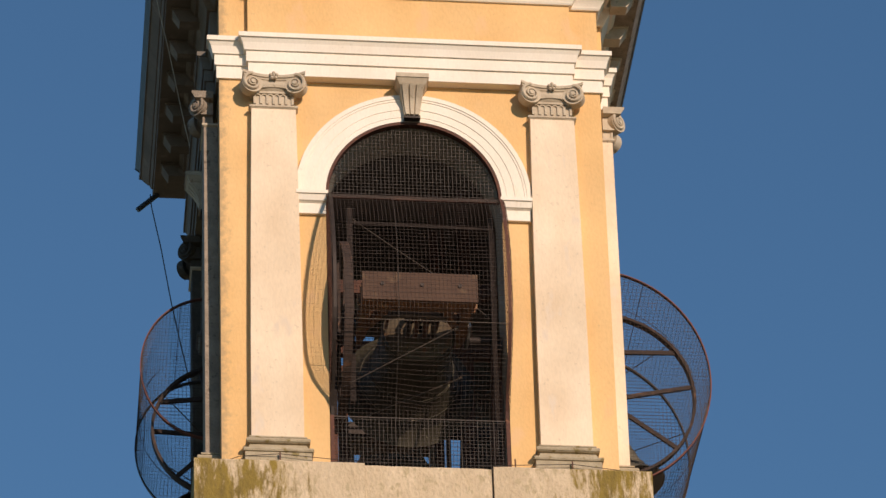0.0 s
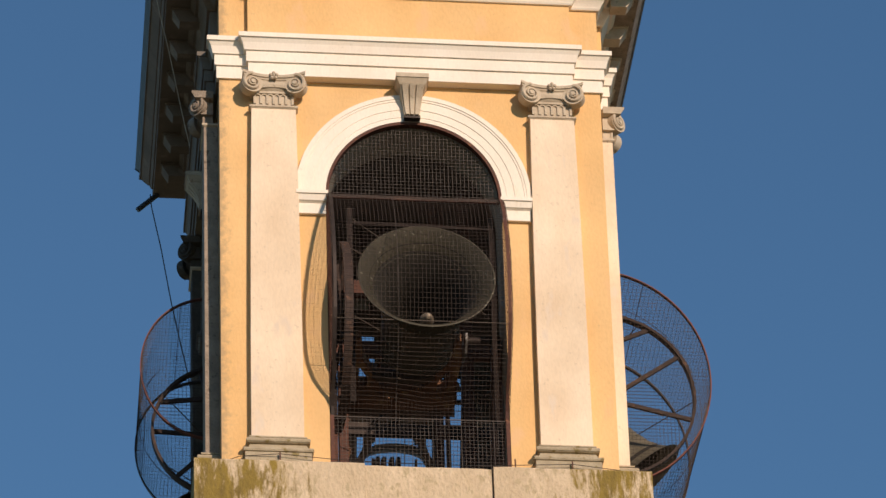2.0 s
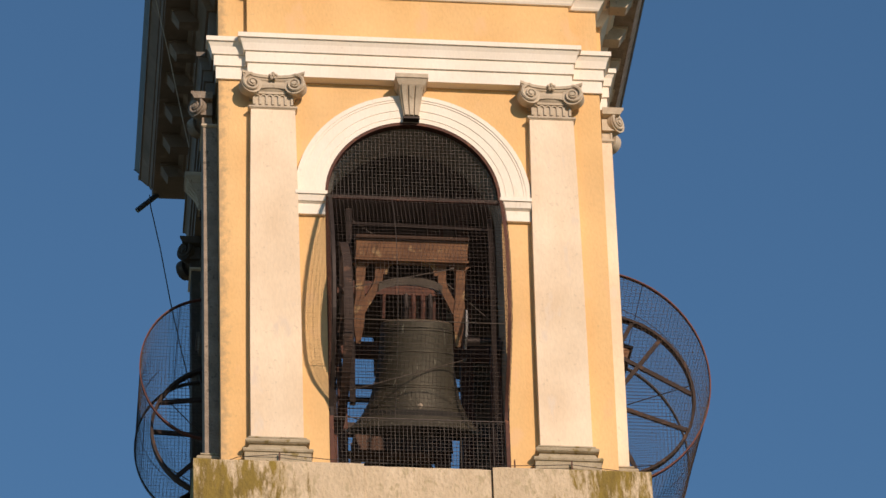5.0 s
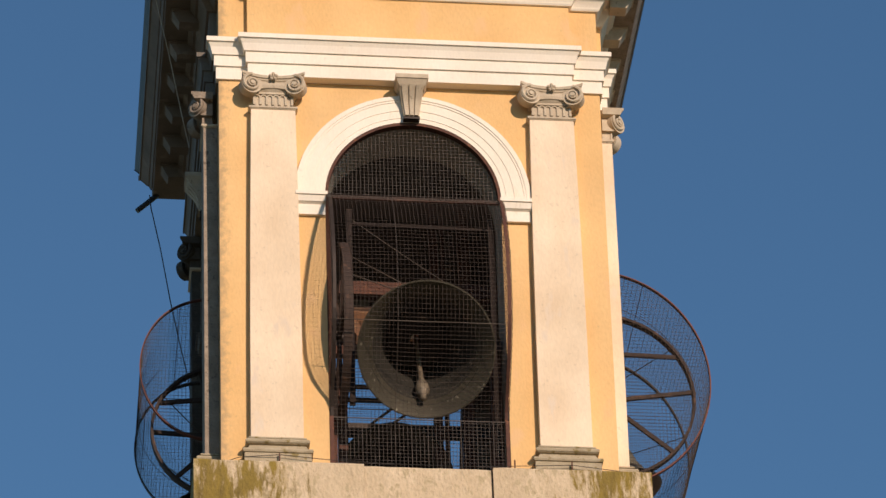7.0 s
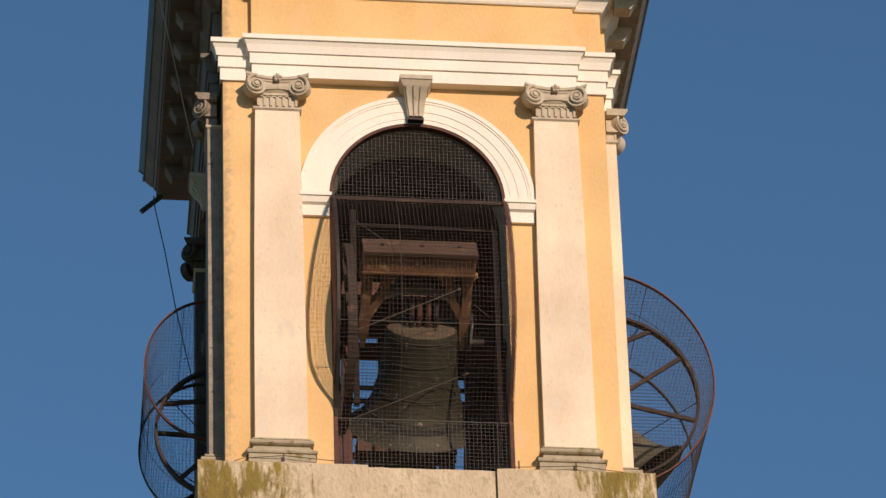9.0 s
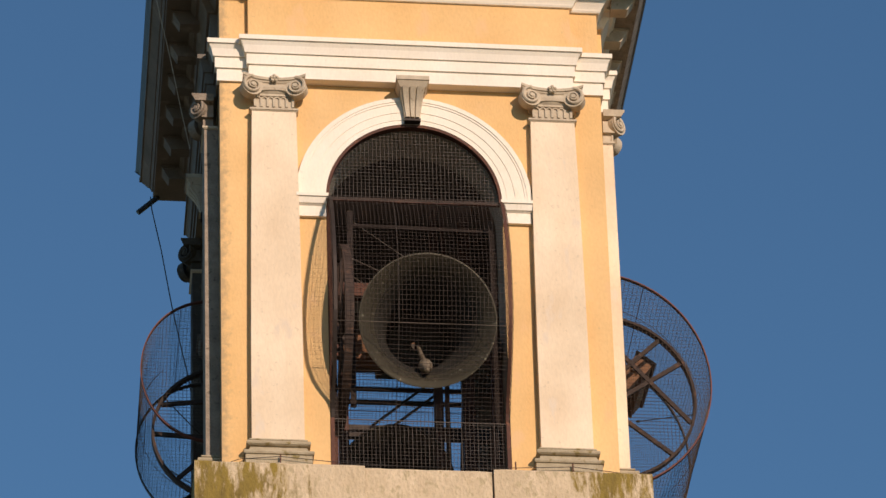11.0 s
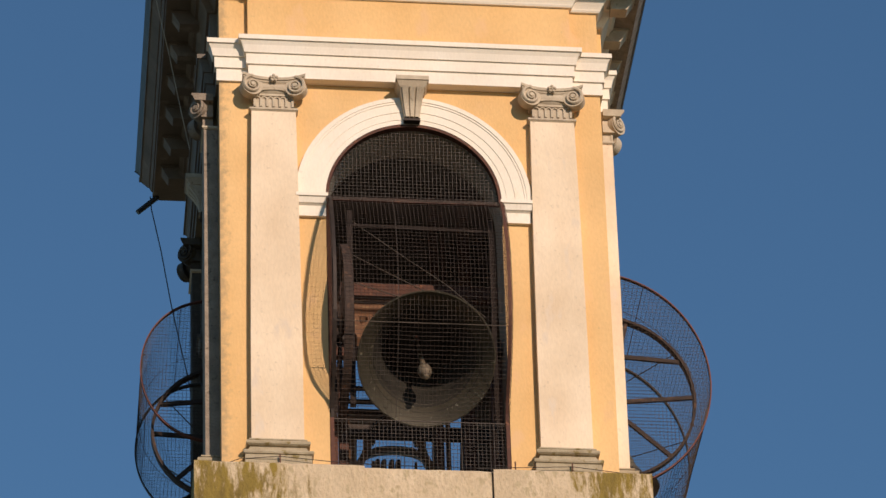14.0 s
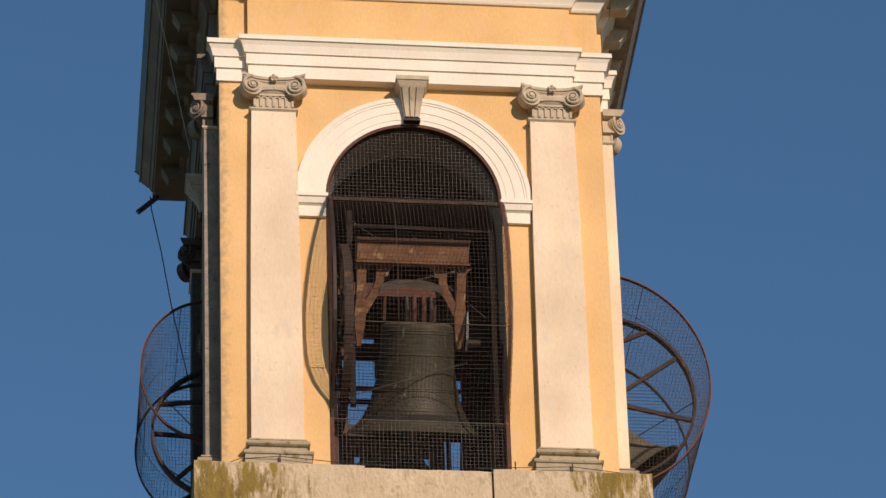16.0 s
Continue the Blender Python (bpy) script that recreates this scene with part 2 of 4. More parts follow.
def frustum(bm, low, high, z0, z1):
    vs = [bm.verts.new((r[i], r[j], z)) for r, z in ((low, z0), (high, z1)) for i, j in ((0, 2), (1, 2), (1, 3), (0, 3))]
    for q in ((0, 1, 2, 3), (4, 5, 6, 7), (0, 1, 5, 4), (1, 2, 6, 5), (2, 3, 7, 6), (3, 0, 4, 7)):
        bm.faces.new([vs[i] for i in q])
    return vs


def loft(bm, sections):
    """One closed body through rectangles (x0, x1, y0, y1, z), from the lowest up."""
    rings = [[bm.verts.new((r[i], r[j], r[4])) for i, j in ((0, 2), (1, 2), (1, 3), (0, 3))] for r in sections]
    for u, v in zip(rings, rings[1:]):
        for j in range(4):
            bm.faces.new((u[j], u[(j + 1) % 4], v[(j + 1) % 4], v[j]))
    bm.faces.new(rings[0])
    bm.faces.new(rings[-1])


def bar(bm, a, b, w=0.03, d=None, up=(0, 0, 1)):
    """A straight square-section bar from a to b."""
    a, b = Vector(a), Vector(b)
    d = d or w
    n = (b - a).normalized()
    s = n.cross(Vector(up))
    if s.length < 1e-3:
        s = n.cross(Vector((1, 0, 0)))
    s.normalize()
    t = s.cross(n)
    vs = [bm.verts.new(p + s * i * w / 2 + t * j * d / 2) for p in (a, b) for i, j in ((-1, -1), (1, -1), (1, 1), (-1, 1))]
    for q in ((0, 1, 2, 3), (4, 5, 6, 7), (0, 1, 5, 4), (1, 2, 6, 5), (2, 3, 7, 6), (3, 0, 4, 7)):
        bm.faces.new([vs[i] for i in q])


def tube(bm, pts, r, sides=6, closed=False, taper=None):
    """A round rod along points."""
    pts = [Vector(p) for p in pts]
    rings = []
    ref = None
    n = len(pts)
    for i, p in enumerate(pts):
        a = pts[(i - 1) % n] if closed or i else p
        b = pts[(i + 1) % n] if closed or i < n - 1 else p
        d = (b - a).normalized()
        if ref is None:
            ref = d.orthogonal().normalized()
        ref = (ref - d * ref.dot(d)).normalized()
        o = d.cross(ref)
        rr = r if taper is None else taper[i]
        rings.append([bm.verts.new(p + (ref * math.cos(q) + o * math.sin(q)) * rr)
                      for q in (2 * math.pi * j / sides for j in range(sides))])
    for i in range(n if closed else n - 1):
        u, v = rings[i], rings[(i + 1) % n]
        for j in range(sides):
            bm.faces.new((u[j], u[(j + 1) % sides], v[(j + 1) % sides], v[j]))
    if not closed:
        bm.faces.new(rings[0])
        bm.faces.new(rings[-1])


def strip(bm, pts, side, w, t_dir, t):
    """A flat iron band along points: w wide along side, t thick along each t_dir."""
    side = Vector(side)
    rows = []
    for p, d in zip(pts, t_dir):
        p, d = Vector(p), Vector(d)
        rows.append([bm.verts.new(p + side * i * w / 2 + d * j * t) for i, j in ((-1, 0), (1, 0), (1, 1), (-1, 1))])
    for u, v in zip(rows, rows[1:]):
        for j in range(4):
            bm.faces.new((u[j], u[(j + 1) % 4], v[(j + 1) % 4], v[j]))
    bm.faces.new(rows[0])
    bm.faces.new(rows[-1])


def lathe(bm, profile, seg=48, cap=False):
    """Turns (r, z) pairs about the z axis."""
    rings = []
    for r, z in profile:
        rings.append([bm.verts.new((r * math.cos(2 * math.pi * i / seg), r * math.sin(2 * math.pi * i / seg), z)) for i in range(seg)])
    for u, v in zip(rings, rings[1:]):
        for i in range(seg):
            bm.faces.new((u[i], u[(i + 1) % seg], v[(i + 1) % seg], v[i]))
    if cap:
        bm.faces.new(rings[0])
        bm.faces.new(rings[-1])


def ring_band(bm, centre, r0, r1, y0, y1, a0=0.0, a1=180.0, n=40):
    """An arch ring in the x-z plane, from y0 (wall) to y1 (outer face)."""
    rows = []
    for i in range(n + 1):
        a = radians(a0 + (a1 - a0) * i / n)
        c, s = math.cos(a), math.sin(a)
        rows.append([bm.verts.new((centre[0] + r * c, y, centre[1] + r * s)) for r, y in ((r0, y0), (r0, y1), (r1, y1), (r1, y0))])
    for u, v in zip(rows, rows[1:]):
        for j in range(4):
            bm.faces.new((u[j], u[(j + 1) % 4], v[(j + 1) % 4], v[j]))
    bm.faces.new(rows[0])
    bm.faces.new(rows[-1])


# ---------------------------------------------------------------- ground
def ground():
    bm = bmesh.new()
    n = 24
    vs = [[bm.verts.new((-3000 + 250 * i, -3000 + 250 * j, GROUND)) for j in range(n + 1)] for i in range(n + 1)]
    for i in range(n):
        for j in range(n):
            bm.faces.new((vs[i][j], vs[i + 1][j], vs[i + 1][j + 1], vs[i][j + 1]))
    part("ground", bm, EARTH, None, kind="structure")


ground()


# ---------------------------------------------------------------- the tower
tower = thing("bell_tower", "ochre plastered belfry with cream pilasters, arches and heavy cornice", "bell tower", (0, HALF, GROUND))
WALL = 0.66
TOP = 5.74


def arch_wall(k):
    """One face of the belfry with its arched opening going right through."""
    bm = bmesh.new()
    half = HALF if k % 2 == 0 else HALF - WALL
    n = 32
    arch = [(RAD * math.cos(radians(180 - 180 * i / n)), SPRING + RAD * math.sin(radians(180 * i / n))) for i in range(n + 1)]
    low = LEDGE - 0.7
    cells = [[(-half, low), (-RAD, low), (-RAD, LEDGE), (-RAD, SPRING), (-RAD, TOP), (-half, TOP)],
             [(RAD, low), (half, low), (half, TOP), (RAD, TOP), (RAD, SPRING), (RAD, LEDGE)],
             [(-RAD, low), (RAD, low), (RAD, LEDGE), (-RAD, LEDGE)]]
    cells += [[p, q, (q[0], TOP), (p[0], TOP)] for p, q in zip(arch, arch[1:])]
    for cell in cells:
        bm.faces.new([bm.verts.new((x, 0, z)) for x, z in cell])
    bmesh.ops.remove_doubles(bm, verts=bm.verts, dist=1e-4)
    out = bmesh.ops.extrude_face_region(bm, geom=list(bm.faces))
    for v in out["geom"]:
        if isinstance(v, bmesh.types.BMVert):
            v.co.y += WALL
    wall = part("wall", settle(bm, k), OCHRE, tower)
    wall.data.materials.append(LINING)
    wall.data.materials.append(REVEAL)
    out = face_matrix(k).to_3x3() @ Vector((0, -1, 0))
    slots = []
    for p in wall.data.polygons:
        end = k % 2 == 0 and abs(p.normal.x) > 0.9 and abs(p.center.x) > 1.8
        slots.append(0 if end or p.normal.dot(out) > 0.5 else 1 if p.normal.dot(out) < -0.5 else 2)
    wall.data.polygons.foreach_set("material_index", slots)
    return wall


def archivolt(k):
    bm = bmesh.new()
    for r0, r1, p in ((0.952, 1.005, 0.034), (1.005, 1.095, 0.040), (1.095, 1.20, 0.047), (1.20, 1.225, 0.055), (1.225, 1.275, 0.063)):
        ring_band(bm, (0, SPRING), r0, r1, -0.004, -p)
    part("arch_moulding", settle(bm, k), SHADE_PLASTER if k == 3 else CREAM, tower, "moulded arch surround")
    for s in (-1, 1):
        bm = bmesh.new()
        rows = ((2.96, 0.952, 1.262, 0.045), (3.085, 0.952, 1.262, 0.045), (3.105, 0.945, 1.268, 0.075), (3.105, 0.940, 1.272, 0.08),
                (3.175, 0.940, 1.272, 0.10), (3.175, 0.930, 1.275, 0.115), (3.216, 0.930, 1.275, 0.115))
        loft(bm, [(*sorted((s * x0, s * x1)), -p, 0.06, z) for z, x0, x1, p in rows])
        part("impost", settle(bm, k), SHADE_PLASTER if k == 3 else CREAM, tower, "moulded impost block")


def keystone(k):
    """A scrolled bracket with three upright rolls under a moulded cap."""
    bm = bmesh.new()
    n = 10
    for i in range(n):
        t0, t1 = i / n, (i + 1) / n
        def sect(t):
            w = 0.082 + 0.050 * t ** 1.2
            p = 0.115 + 0.12 * t ** 1.7 - 0.025 * math.sin(t * math.pi)
            return w, p
        w0, p0 = sect(t0)
        w1, p1 = sect(t1)
        z0, z1 = 4.205 + 0.32 * t0, 4.205 + 0.32 * t1
        frustum(bm, (-w0, w0, -p0, -0.004), (-w1, w1, -p1, -0.004), z0, z1)
        for c in (-0.62, 0.0, 0.62):
            hw = 0.24 if c else 0.22
            frustum(bm, (w0 * (c - hw), w0 * (c + hw), -p0 - 0.022, -p0 + 0.01), (w1 * (c - hw), w1 * (c + hw), -p1 - 0.022, -p1 + 0.01), z0, z1)
    frustum(bm, (-0.14, 0.14, -0.235, -0.004), (-0.172, 0.172, -0.275, -0.004), 4.525, 4.59)
    box(bm, -0.178, 0.178, -0.285, -0.004, 4.59, 4.64)
    key = part("keystone", settle(bm, k), STONE, tower, "weathered stone scrolled keystone")
    # a dark block is added here to draw the shadow gap
    bm = bmesh.new()
    box(bm, -0.088, 0.088, -0.115, -0.02, 4.172, 4.203)
    part("shadow_gap_block", settle(bm, k), DARKIRON, key, "dark block in place of the shadow gap under the keystone")


def capital_parts(turn=-14):
    """An angular Ionic capital, piece by piece: fluted neck, egg moulding, two scrolls turned outwards, hollow-sided abacus, flower."""
    made = []
    bm = bmesh.new()
    box(bm, -0.205, 0.205, -0.105, 0.0, 0.0, 0.17)
    for i in range(7):
        x = -0.205 + 0.41 * i / 6
        box(bm, x - 0.013, x + 0.013, -0.122, -0.10, 0.012, 0.105)
    for i in range(6):
        x = -0.171 + 0.0683 * i
        ring_band(bm, (x, 0.105), 0.022, 0.034, -0.10, -0.122, n=8)
    box(bm, -0.215, 0.215, -0.128, 0.0, 0.142, 0.17)
    made.append(("capital_neck", bm, "weathered stone capital neck with short flutes"))
    bm = bmesh.new()
    loft(bm, [(-0.20, 0.20, -0.130, 0, 0.171), (-0.21, 0.21, -0.150, 0, 0.19), (-0.215, 0.215, -0.166, 0, 0.215), (-0.215, 0.215, -0.170, 0, 0.245), (-0.215, 0.215, -0.162, 0, 0.268)])
    tube(bm, [(-0.19 + 0.38 * i / 12, -0.158, 0.186 + 0.022 * math.sin(math.pi * i / 12)) for i in range(13)], 0.012, 6)
    made.append(("echinus", bm, "weathered curved band between the scrolls"))
    for s in (-1, 1):
        m = Matrix.Translation((s * 0.232, -0.196, 0.232)) @ Matrix.Rotation(s * radians(turn), 4, "Z")
        bm = bmesh.new()
        pts, tap = [], []
        for i in range(62):
            a = i / 61 * 2.6 * 2 * math.pi
            r = 0.114 * math.exp(-0.118 * a) - 0.002
            th = radians(90) - s * a
            pts.append((r * math.cos(th), -0.012 - 0.012 * i / 61, r * math.sin(th)))
            tap.append(0.021 * math.exp(-0.075 * a) + 0.002)
        tube(bm, pts, 0.02, 6, taper=[q * 0.9 for q in tap])
        cyl(bm, 0.116, 0.116, 0.11, 24)
        cyl(bm, 0.024, 0.022, -0.012, 12, -0.038)
        bm.transform(m)
        box(bm, min(s * 0.17, s * 0.25), max(s * 0.17, s * 0.25), -0.14, 0.0, 0.12, 0.27)
        made.append(("volute", bm, "weathered stone spiral scroll"))
    bm = bmesh.new()
    n = 14
    rings = []
    for i in range(n + 1):
        u = -1 + 2 * i / n
        ring = []
        for z, grow in ((0.266, 0.0), (0.284, 0.006), (0.286, 0.014), (0.306, 0.020), (0.309, 0.034), (0.340, 0.038)):
            ring.append(bm.verts.new(((0.322 + 0.45 * grow) * u, -(0.155 + grow + 0.065 * abs(u) ** 2.6), z + 0.024 * abs(u) ** 2.4)))
        ring += [bm.verts.new((0.339 * u, 0, 0.340 + 0.024 * abs(u) ** 2.4)), bm.verts.new((0.322 * u, 0, 0.266 + 0.024 * abs(u) ** 2.4))]
        rings.append(ring)
    for u, v in zip(rings, rings[1:]):
        for q in range(8):
            bm.faces.new((u[q], u[(q + 1) % 8], v[(q + 1) % 8], v[q]))
    bm.faces.new(rings[0])
    bm.faces.new(rings[-1])
    made.append(("abacus", bm, "hollow-sided stone abacus"))
    bm = bmesh.new()
    for i in range(5):
        a = radians(90 + 72 * i)
        lathe_at(bm, [(0.004, -0.022), (0.019, -0.008), (0.019, 0.010), (0.004, 0.022)], (0.032 * math.cos(a), -0.205, 0.322 + 0.032 * math.sin(a)), 8)
    lathe_at(bm, [(0.004, -0.02), (0.016, 0.0), (0.004, 0.02)], (0, -0.218, 0.322), 8)
    made.append(("flower", bm, "carved stone flower"))
    return made


def lathe_at(bm, profile, at, seg):
    t = bmesh.new()
    lathe(t, profile, seg, True)
    t.transform(Matrix.Translation(at))
    join(bm, t)


def cyl(bm, r0, r1, depth, seg, start=0.0):
    """A disc in the x-z plane from y=start to y=depth."""
    t = bmesh.new()
    lathe(t, [(r0, -start), (r1, -depth)], seg, True)
    t.transform(Matrix.Rotation(radians(90), 4, "X"))
    join(bm, t)


def join(bm, other):
    me = bpy.data.meshes.new("tmp")
    other.to_mesh(me)
    other.free()
    bm.from_mesh(me)
    bpy.data.meshes.remove(me)


def pilaster(k, s):
    c = -1.503 if (k == 0 and s < 0) else s * 1.53
    deep = 0.105 if k == 0 else 0.155
    # west pilasters take darker stones that carry the side's shade as colour
    stone = SHADE_STONE if k == 3 and (face_matrix(k) @ Vector((c, 0, 0))).y > HALF else ROUGH
    more = deep - 0.105
    bm = bmesh.new()
    # tapering shaft in a few lifts
    lifts = [(0.17, 0.276), (1.4, 0.272), (2.6, 0.262), (3.6, 0.249), (4.222, 0.240)]
    loft(bm, [(c - w, c + w, -deep, -0.003, z) for z, w in lifts])
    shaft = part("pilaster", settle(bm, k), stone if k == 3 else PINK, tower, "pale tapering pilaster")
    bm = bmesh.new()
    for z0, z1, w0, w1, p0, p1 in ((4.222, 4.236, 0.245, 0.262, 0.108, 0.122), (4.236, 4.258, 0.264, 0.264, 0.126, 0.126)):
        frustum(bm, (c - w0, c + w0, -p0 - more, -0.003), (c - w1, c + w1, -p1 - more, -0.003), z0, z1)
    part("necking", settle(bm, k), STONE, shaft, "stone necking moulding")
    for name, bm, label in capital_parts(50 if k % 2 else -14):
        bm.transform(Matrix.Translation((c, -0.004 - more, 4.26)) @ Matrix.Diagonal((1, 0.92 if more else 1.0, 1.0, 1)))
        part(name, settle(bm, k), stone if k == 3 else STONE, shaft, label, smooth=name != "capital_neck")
    bm = bmesh.new()
    rows = ((LEDGE, 0.348, 0.205), (-0.035, 0.348, 0.205), (-0.034, 0.360, 0.220), (-0.015, 0.368, 0.228), (0.005, 0.362, 0.222), (0.010, 0.321, 0.178), (0.084, 0.292, 0.144),
            (0.087, 0.314, 0.172), (0.100, 0.332, 0.190), (0.120, 0.336, 0.194), (0.140, 0.324, 0.182), (0.144, 0.292, 0.142), (0.160, 0.290, 0.140), (0.162, 0.304, 0.152), (0.178, 0.302, 0.150), (0.182, 0.278, 0.106))
    loft(bm, [(c - w, c + w, -p - more, -0.003, z) for z, w, p in rows])
    part("base", settle(bm, k), BASE_STONE, shaft, "weathered stone moulded pilaster base")


def entablature(k):
    """Architrave that steps forward between the outer edges of the pilasters, the frieze above and its cap."""
    rows = ((4.645, 4.80, 0.00, 0.00), (4.80, 4.935, 0.022, 0.022), (4.935, 4.955, 0.042, 0.046), (4.955, 5.02, 0.046, 0.062), (5.02, 5.07, 0.062, 0.088), (5.07, 5.125, 0.105, 0.105))
    bm = bmesh.new()
    loft(bm, [(-1.775 - p, 1.775 + p, -0.125 - p, 0.06, z) for z0, z1, p0, p1 in rows for z, p in ((z0, p0), (z1, p1))])
    part("architrave", settle(bm, k), SHADE_PLASTER if k == 3 else CREAM, tower, "stepped architrave moulding")
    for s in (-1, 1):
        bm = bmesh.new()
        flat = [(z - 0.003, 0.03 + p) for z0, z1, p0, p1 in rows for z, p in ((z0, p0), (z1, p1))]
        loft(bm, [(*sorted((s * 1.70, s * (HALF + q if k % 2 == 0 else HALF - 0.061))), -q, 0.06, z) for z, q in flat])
        part("architrave_return", settle(bm, k), SHADE_PLASTER if k == 3 else CREAM, tower, "architrave stepped back at the corner")
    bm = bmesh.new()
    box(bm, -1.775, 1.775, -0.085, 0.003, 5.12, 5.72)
    part("frieze", settle(bm, k), SHADE_PLASTER if k == 3 else OCHRE, tower, "plaster frieze panel standing proud")


LESS = (1.0, 0.91, 1.0, 0.985)


def cornice(k):
    """Bed mould, modillions under a deep soffit, corona, cyma and gutter on one face, mitred at the corners."""
    less = LESS[k]

    def run(bm, rows, inner=-0.3):
        rows = [(z, p * less) for z, p in rows]
        rings = [[bm.verts.new(v) for v in ((-HALF - p, -p, z), (HALF + p, -p, z), (HALF + inner, -inner, z), (-HALF - inner, -inner, z))] for z, p in rows]
        for u, v in zip(rings, rings[1:]):
            for j in range(4):
                bm.faces.new((u[j], u[(j + 1) % 4], v[(j + 1) % 4], v[j]))
        bm.faces.new(rings[0])
        bm.faces.new(rings[-1])

    bm = bmesh.new()
    bed_rows = ((5.715, 0.03), (5.735, 0.045), (5.75, 0.05), (5.775, 0.065), (5.83, 0.105), (5.885, 0.125), (5.888, 0.16), (5.925, 0.165), (5.93, 0.175), (5.97, 0.215), (5.99, 0.225))
    run(bm, bed_rows)
    # back and west faces get the shaded copy, front and east the light one
    bed = part("bed_moulding", settle(bm, k), CREAM if k in (0, 1) else CORNICE_SHADE, tower, "moulded bed course under the cornice")
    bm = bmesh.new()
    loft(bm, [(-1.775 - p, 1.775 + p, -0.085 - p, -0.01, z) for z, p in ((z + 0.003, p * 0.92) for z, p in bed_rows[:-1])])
    part("bed_break", settle(bm, k), CREAM if k in (0, 1) else CORNICE_SHADE, bed, "bed moulding stepped forward over the frieze panel")
    bm = bmesh.new()
    run(bm, ((5.995, 0.56), (6.12, 0.56), (6.12, 0.575), (6.19, 0.60), (6.19, 0.61), (6.33, 0.70), (6.33, 0.715), (6.40, 0.715)))
    top = part("corona", settle(bm, k), ROUGH if k == 1 else CORNICE_SHADE, tower, "projecting cornice crown with shade in its colour")
    bm = bmesh.new()
    run(bm, ((6.405, 0.70), (6.51, 0.77)), 0.5)
    part("gutter", settle(bm, k), LEAD, top, "grey metal gutter along the eaves")
    n = 7
    for i in range(n):
        c = -HALF - 0.2 + (2 * HALF + 0.4) * (i + 0.5) / n
        bm = bmesh.new()
        far, low = (0.36, 5.925) if k == 0 else (0.485 * less, 5.83)
        loft(bm, [(c - 0.085, c + 0.085, -far + 0.08, -0.18, low), (c - 0.10, c + 0.10, -far, -0.18, 5.965), (c - 0.115, c + 0.115, -far - 0.015, -0.18, 5.968), (c - 0.115, c + 0.115, -far - 0.015, -0.18, 5.993)])
        part("modillion", settle(bm, k), STONE if k < 2 else CORNICE_SHADE, bed)


def shell():
    bm = bmesh.new()
    box(bm, -2.25, 2.25, -0.165, 4.335, GROUND, LEDGE - 0.702)
    part("shaft", settle(bm), BRICK, tower, "brick tower shaft below the belfry")
    bm = bmesh.new()
    box(bm, -HALF + WALL, HALF - WALL, WALL, 2 * HALF - WALL, LEDGE - 0.70, LEDGE - 0.02)
    part("belfry_floor", settle(bm), TIMBER, tower, "dark plank belfry floor")
    bm = bmesh.new()
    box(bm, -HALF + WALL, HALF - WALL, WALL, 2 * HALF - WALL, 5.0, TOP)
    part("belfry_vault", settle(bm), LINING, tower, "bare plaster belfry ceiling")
    bm = bmesh.new()
    lo = (-HALF - 0.6, HALF + 0.6, -0.6, 2 * HALF + 0.6)
    frustum(bm, lo, (-0.3, 0.3, HALF - 0.3, HALF + 0.3), 6.52, 9.6)
    part("roof", settle(bm), TILE, tower, "low pyramid roof of clay tiles")
    bm = bmesh.new()
    box(bm, -HALF + 0.02, HALF - 0.02, 0.02, 2 * HALF - 0.02, TOP + 0.002, 6.515)
    part("attic", settle(bm), OCHRE, tower, "plastered attic behind the cornice")


def ledge(k):
    """The ledge stones of one face; the stones differ a little in height."""
    deep, low = 0.30, LEDGE - 0.72
    end = HALF + deep if k % 2 == 0 else HALF
    stones = ((-end, -0.62, 0.000, 0.30), (-0.618, 0.70, -0.022, 0.29), (0.722, end, 0.004, 0.30)) if k == 0 else \
             ((-end, -0.7, 0.0, 0.30), (-0.69, 0.6, 0.004, 0.295), (0.61, end, 0.0, 0.30))
    for a, b, dz, d in stones:
        bm = bmesh.new()
        r = random.Random(int(a * 100) + k)
        n = max(4, int((b - a) / 0.12))
        prev = None
        for i in range(n + 1):
            x = a + (b - a) * i / n
            e = r.uniform(-0.004, 0.004)
            f = r.uniform(-0.006, 0.004)
            inn = -0.003
            row = [bm.verts.new(p) for p in ((x, -d, low), (x, -d + f * 0.3, LEDGE + dz - 0.02), (x, -d + 0.016 + f, LEDGE + dz + e), (x, inn, LEDGE + dz), (x, inn, low))]
            if prev:
                for j in range(5):
                    bm.faces.new((prev[j], prev[(j + 1) % 5], row[(j + 1) % 5], row[j]))
            else:
                bm.faces.new(row)
            prev = row
        bm.faces.new(prev)
        part("ledge_stone", settle(bm, k), MOSS, tower, "lichen-stained limestone ledge block")
    if k == 0:
        bm = bmesh.new()
        box(bm, 0.701, 0.721, -0.26, -0.003, low, LEDGE - 0.03)
        part("joint_mortar", settle(bm, k), LINING, tower, "dark open joint between ledge stones")


for K in range(4):
    arch_wall(K)
    archivolt(K)
    keystone(K)
    for S in (-1, 1):
        pilaster(K, S)
    entablature(K)
    cornice(K)
    ledge(K)
shell()


# ---------------------------------------------------------------- protective cages
BOW = ((0.0, 0.0), (0.04, 0.05), (0.09, 0.18), (0.15, 0.42), (0.23, 0.70), (0.33, 0.92), (0.45, 1.0), (0.57, 1.0), (0.68, 0.91), (0.78, 0.77), (0.86, 0.61), (0.93, 0.42), (0.975, 0.22), (1.0, 0.0))


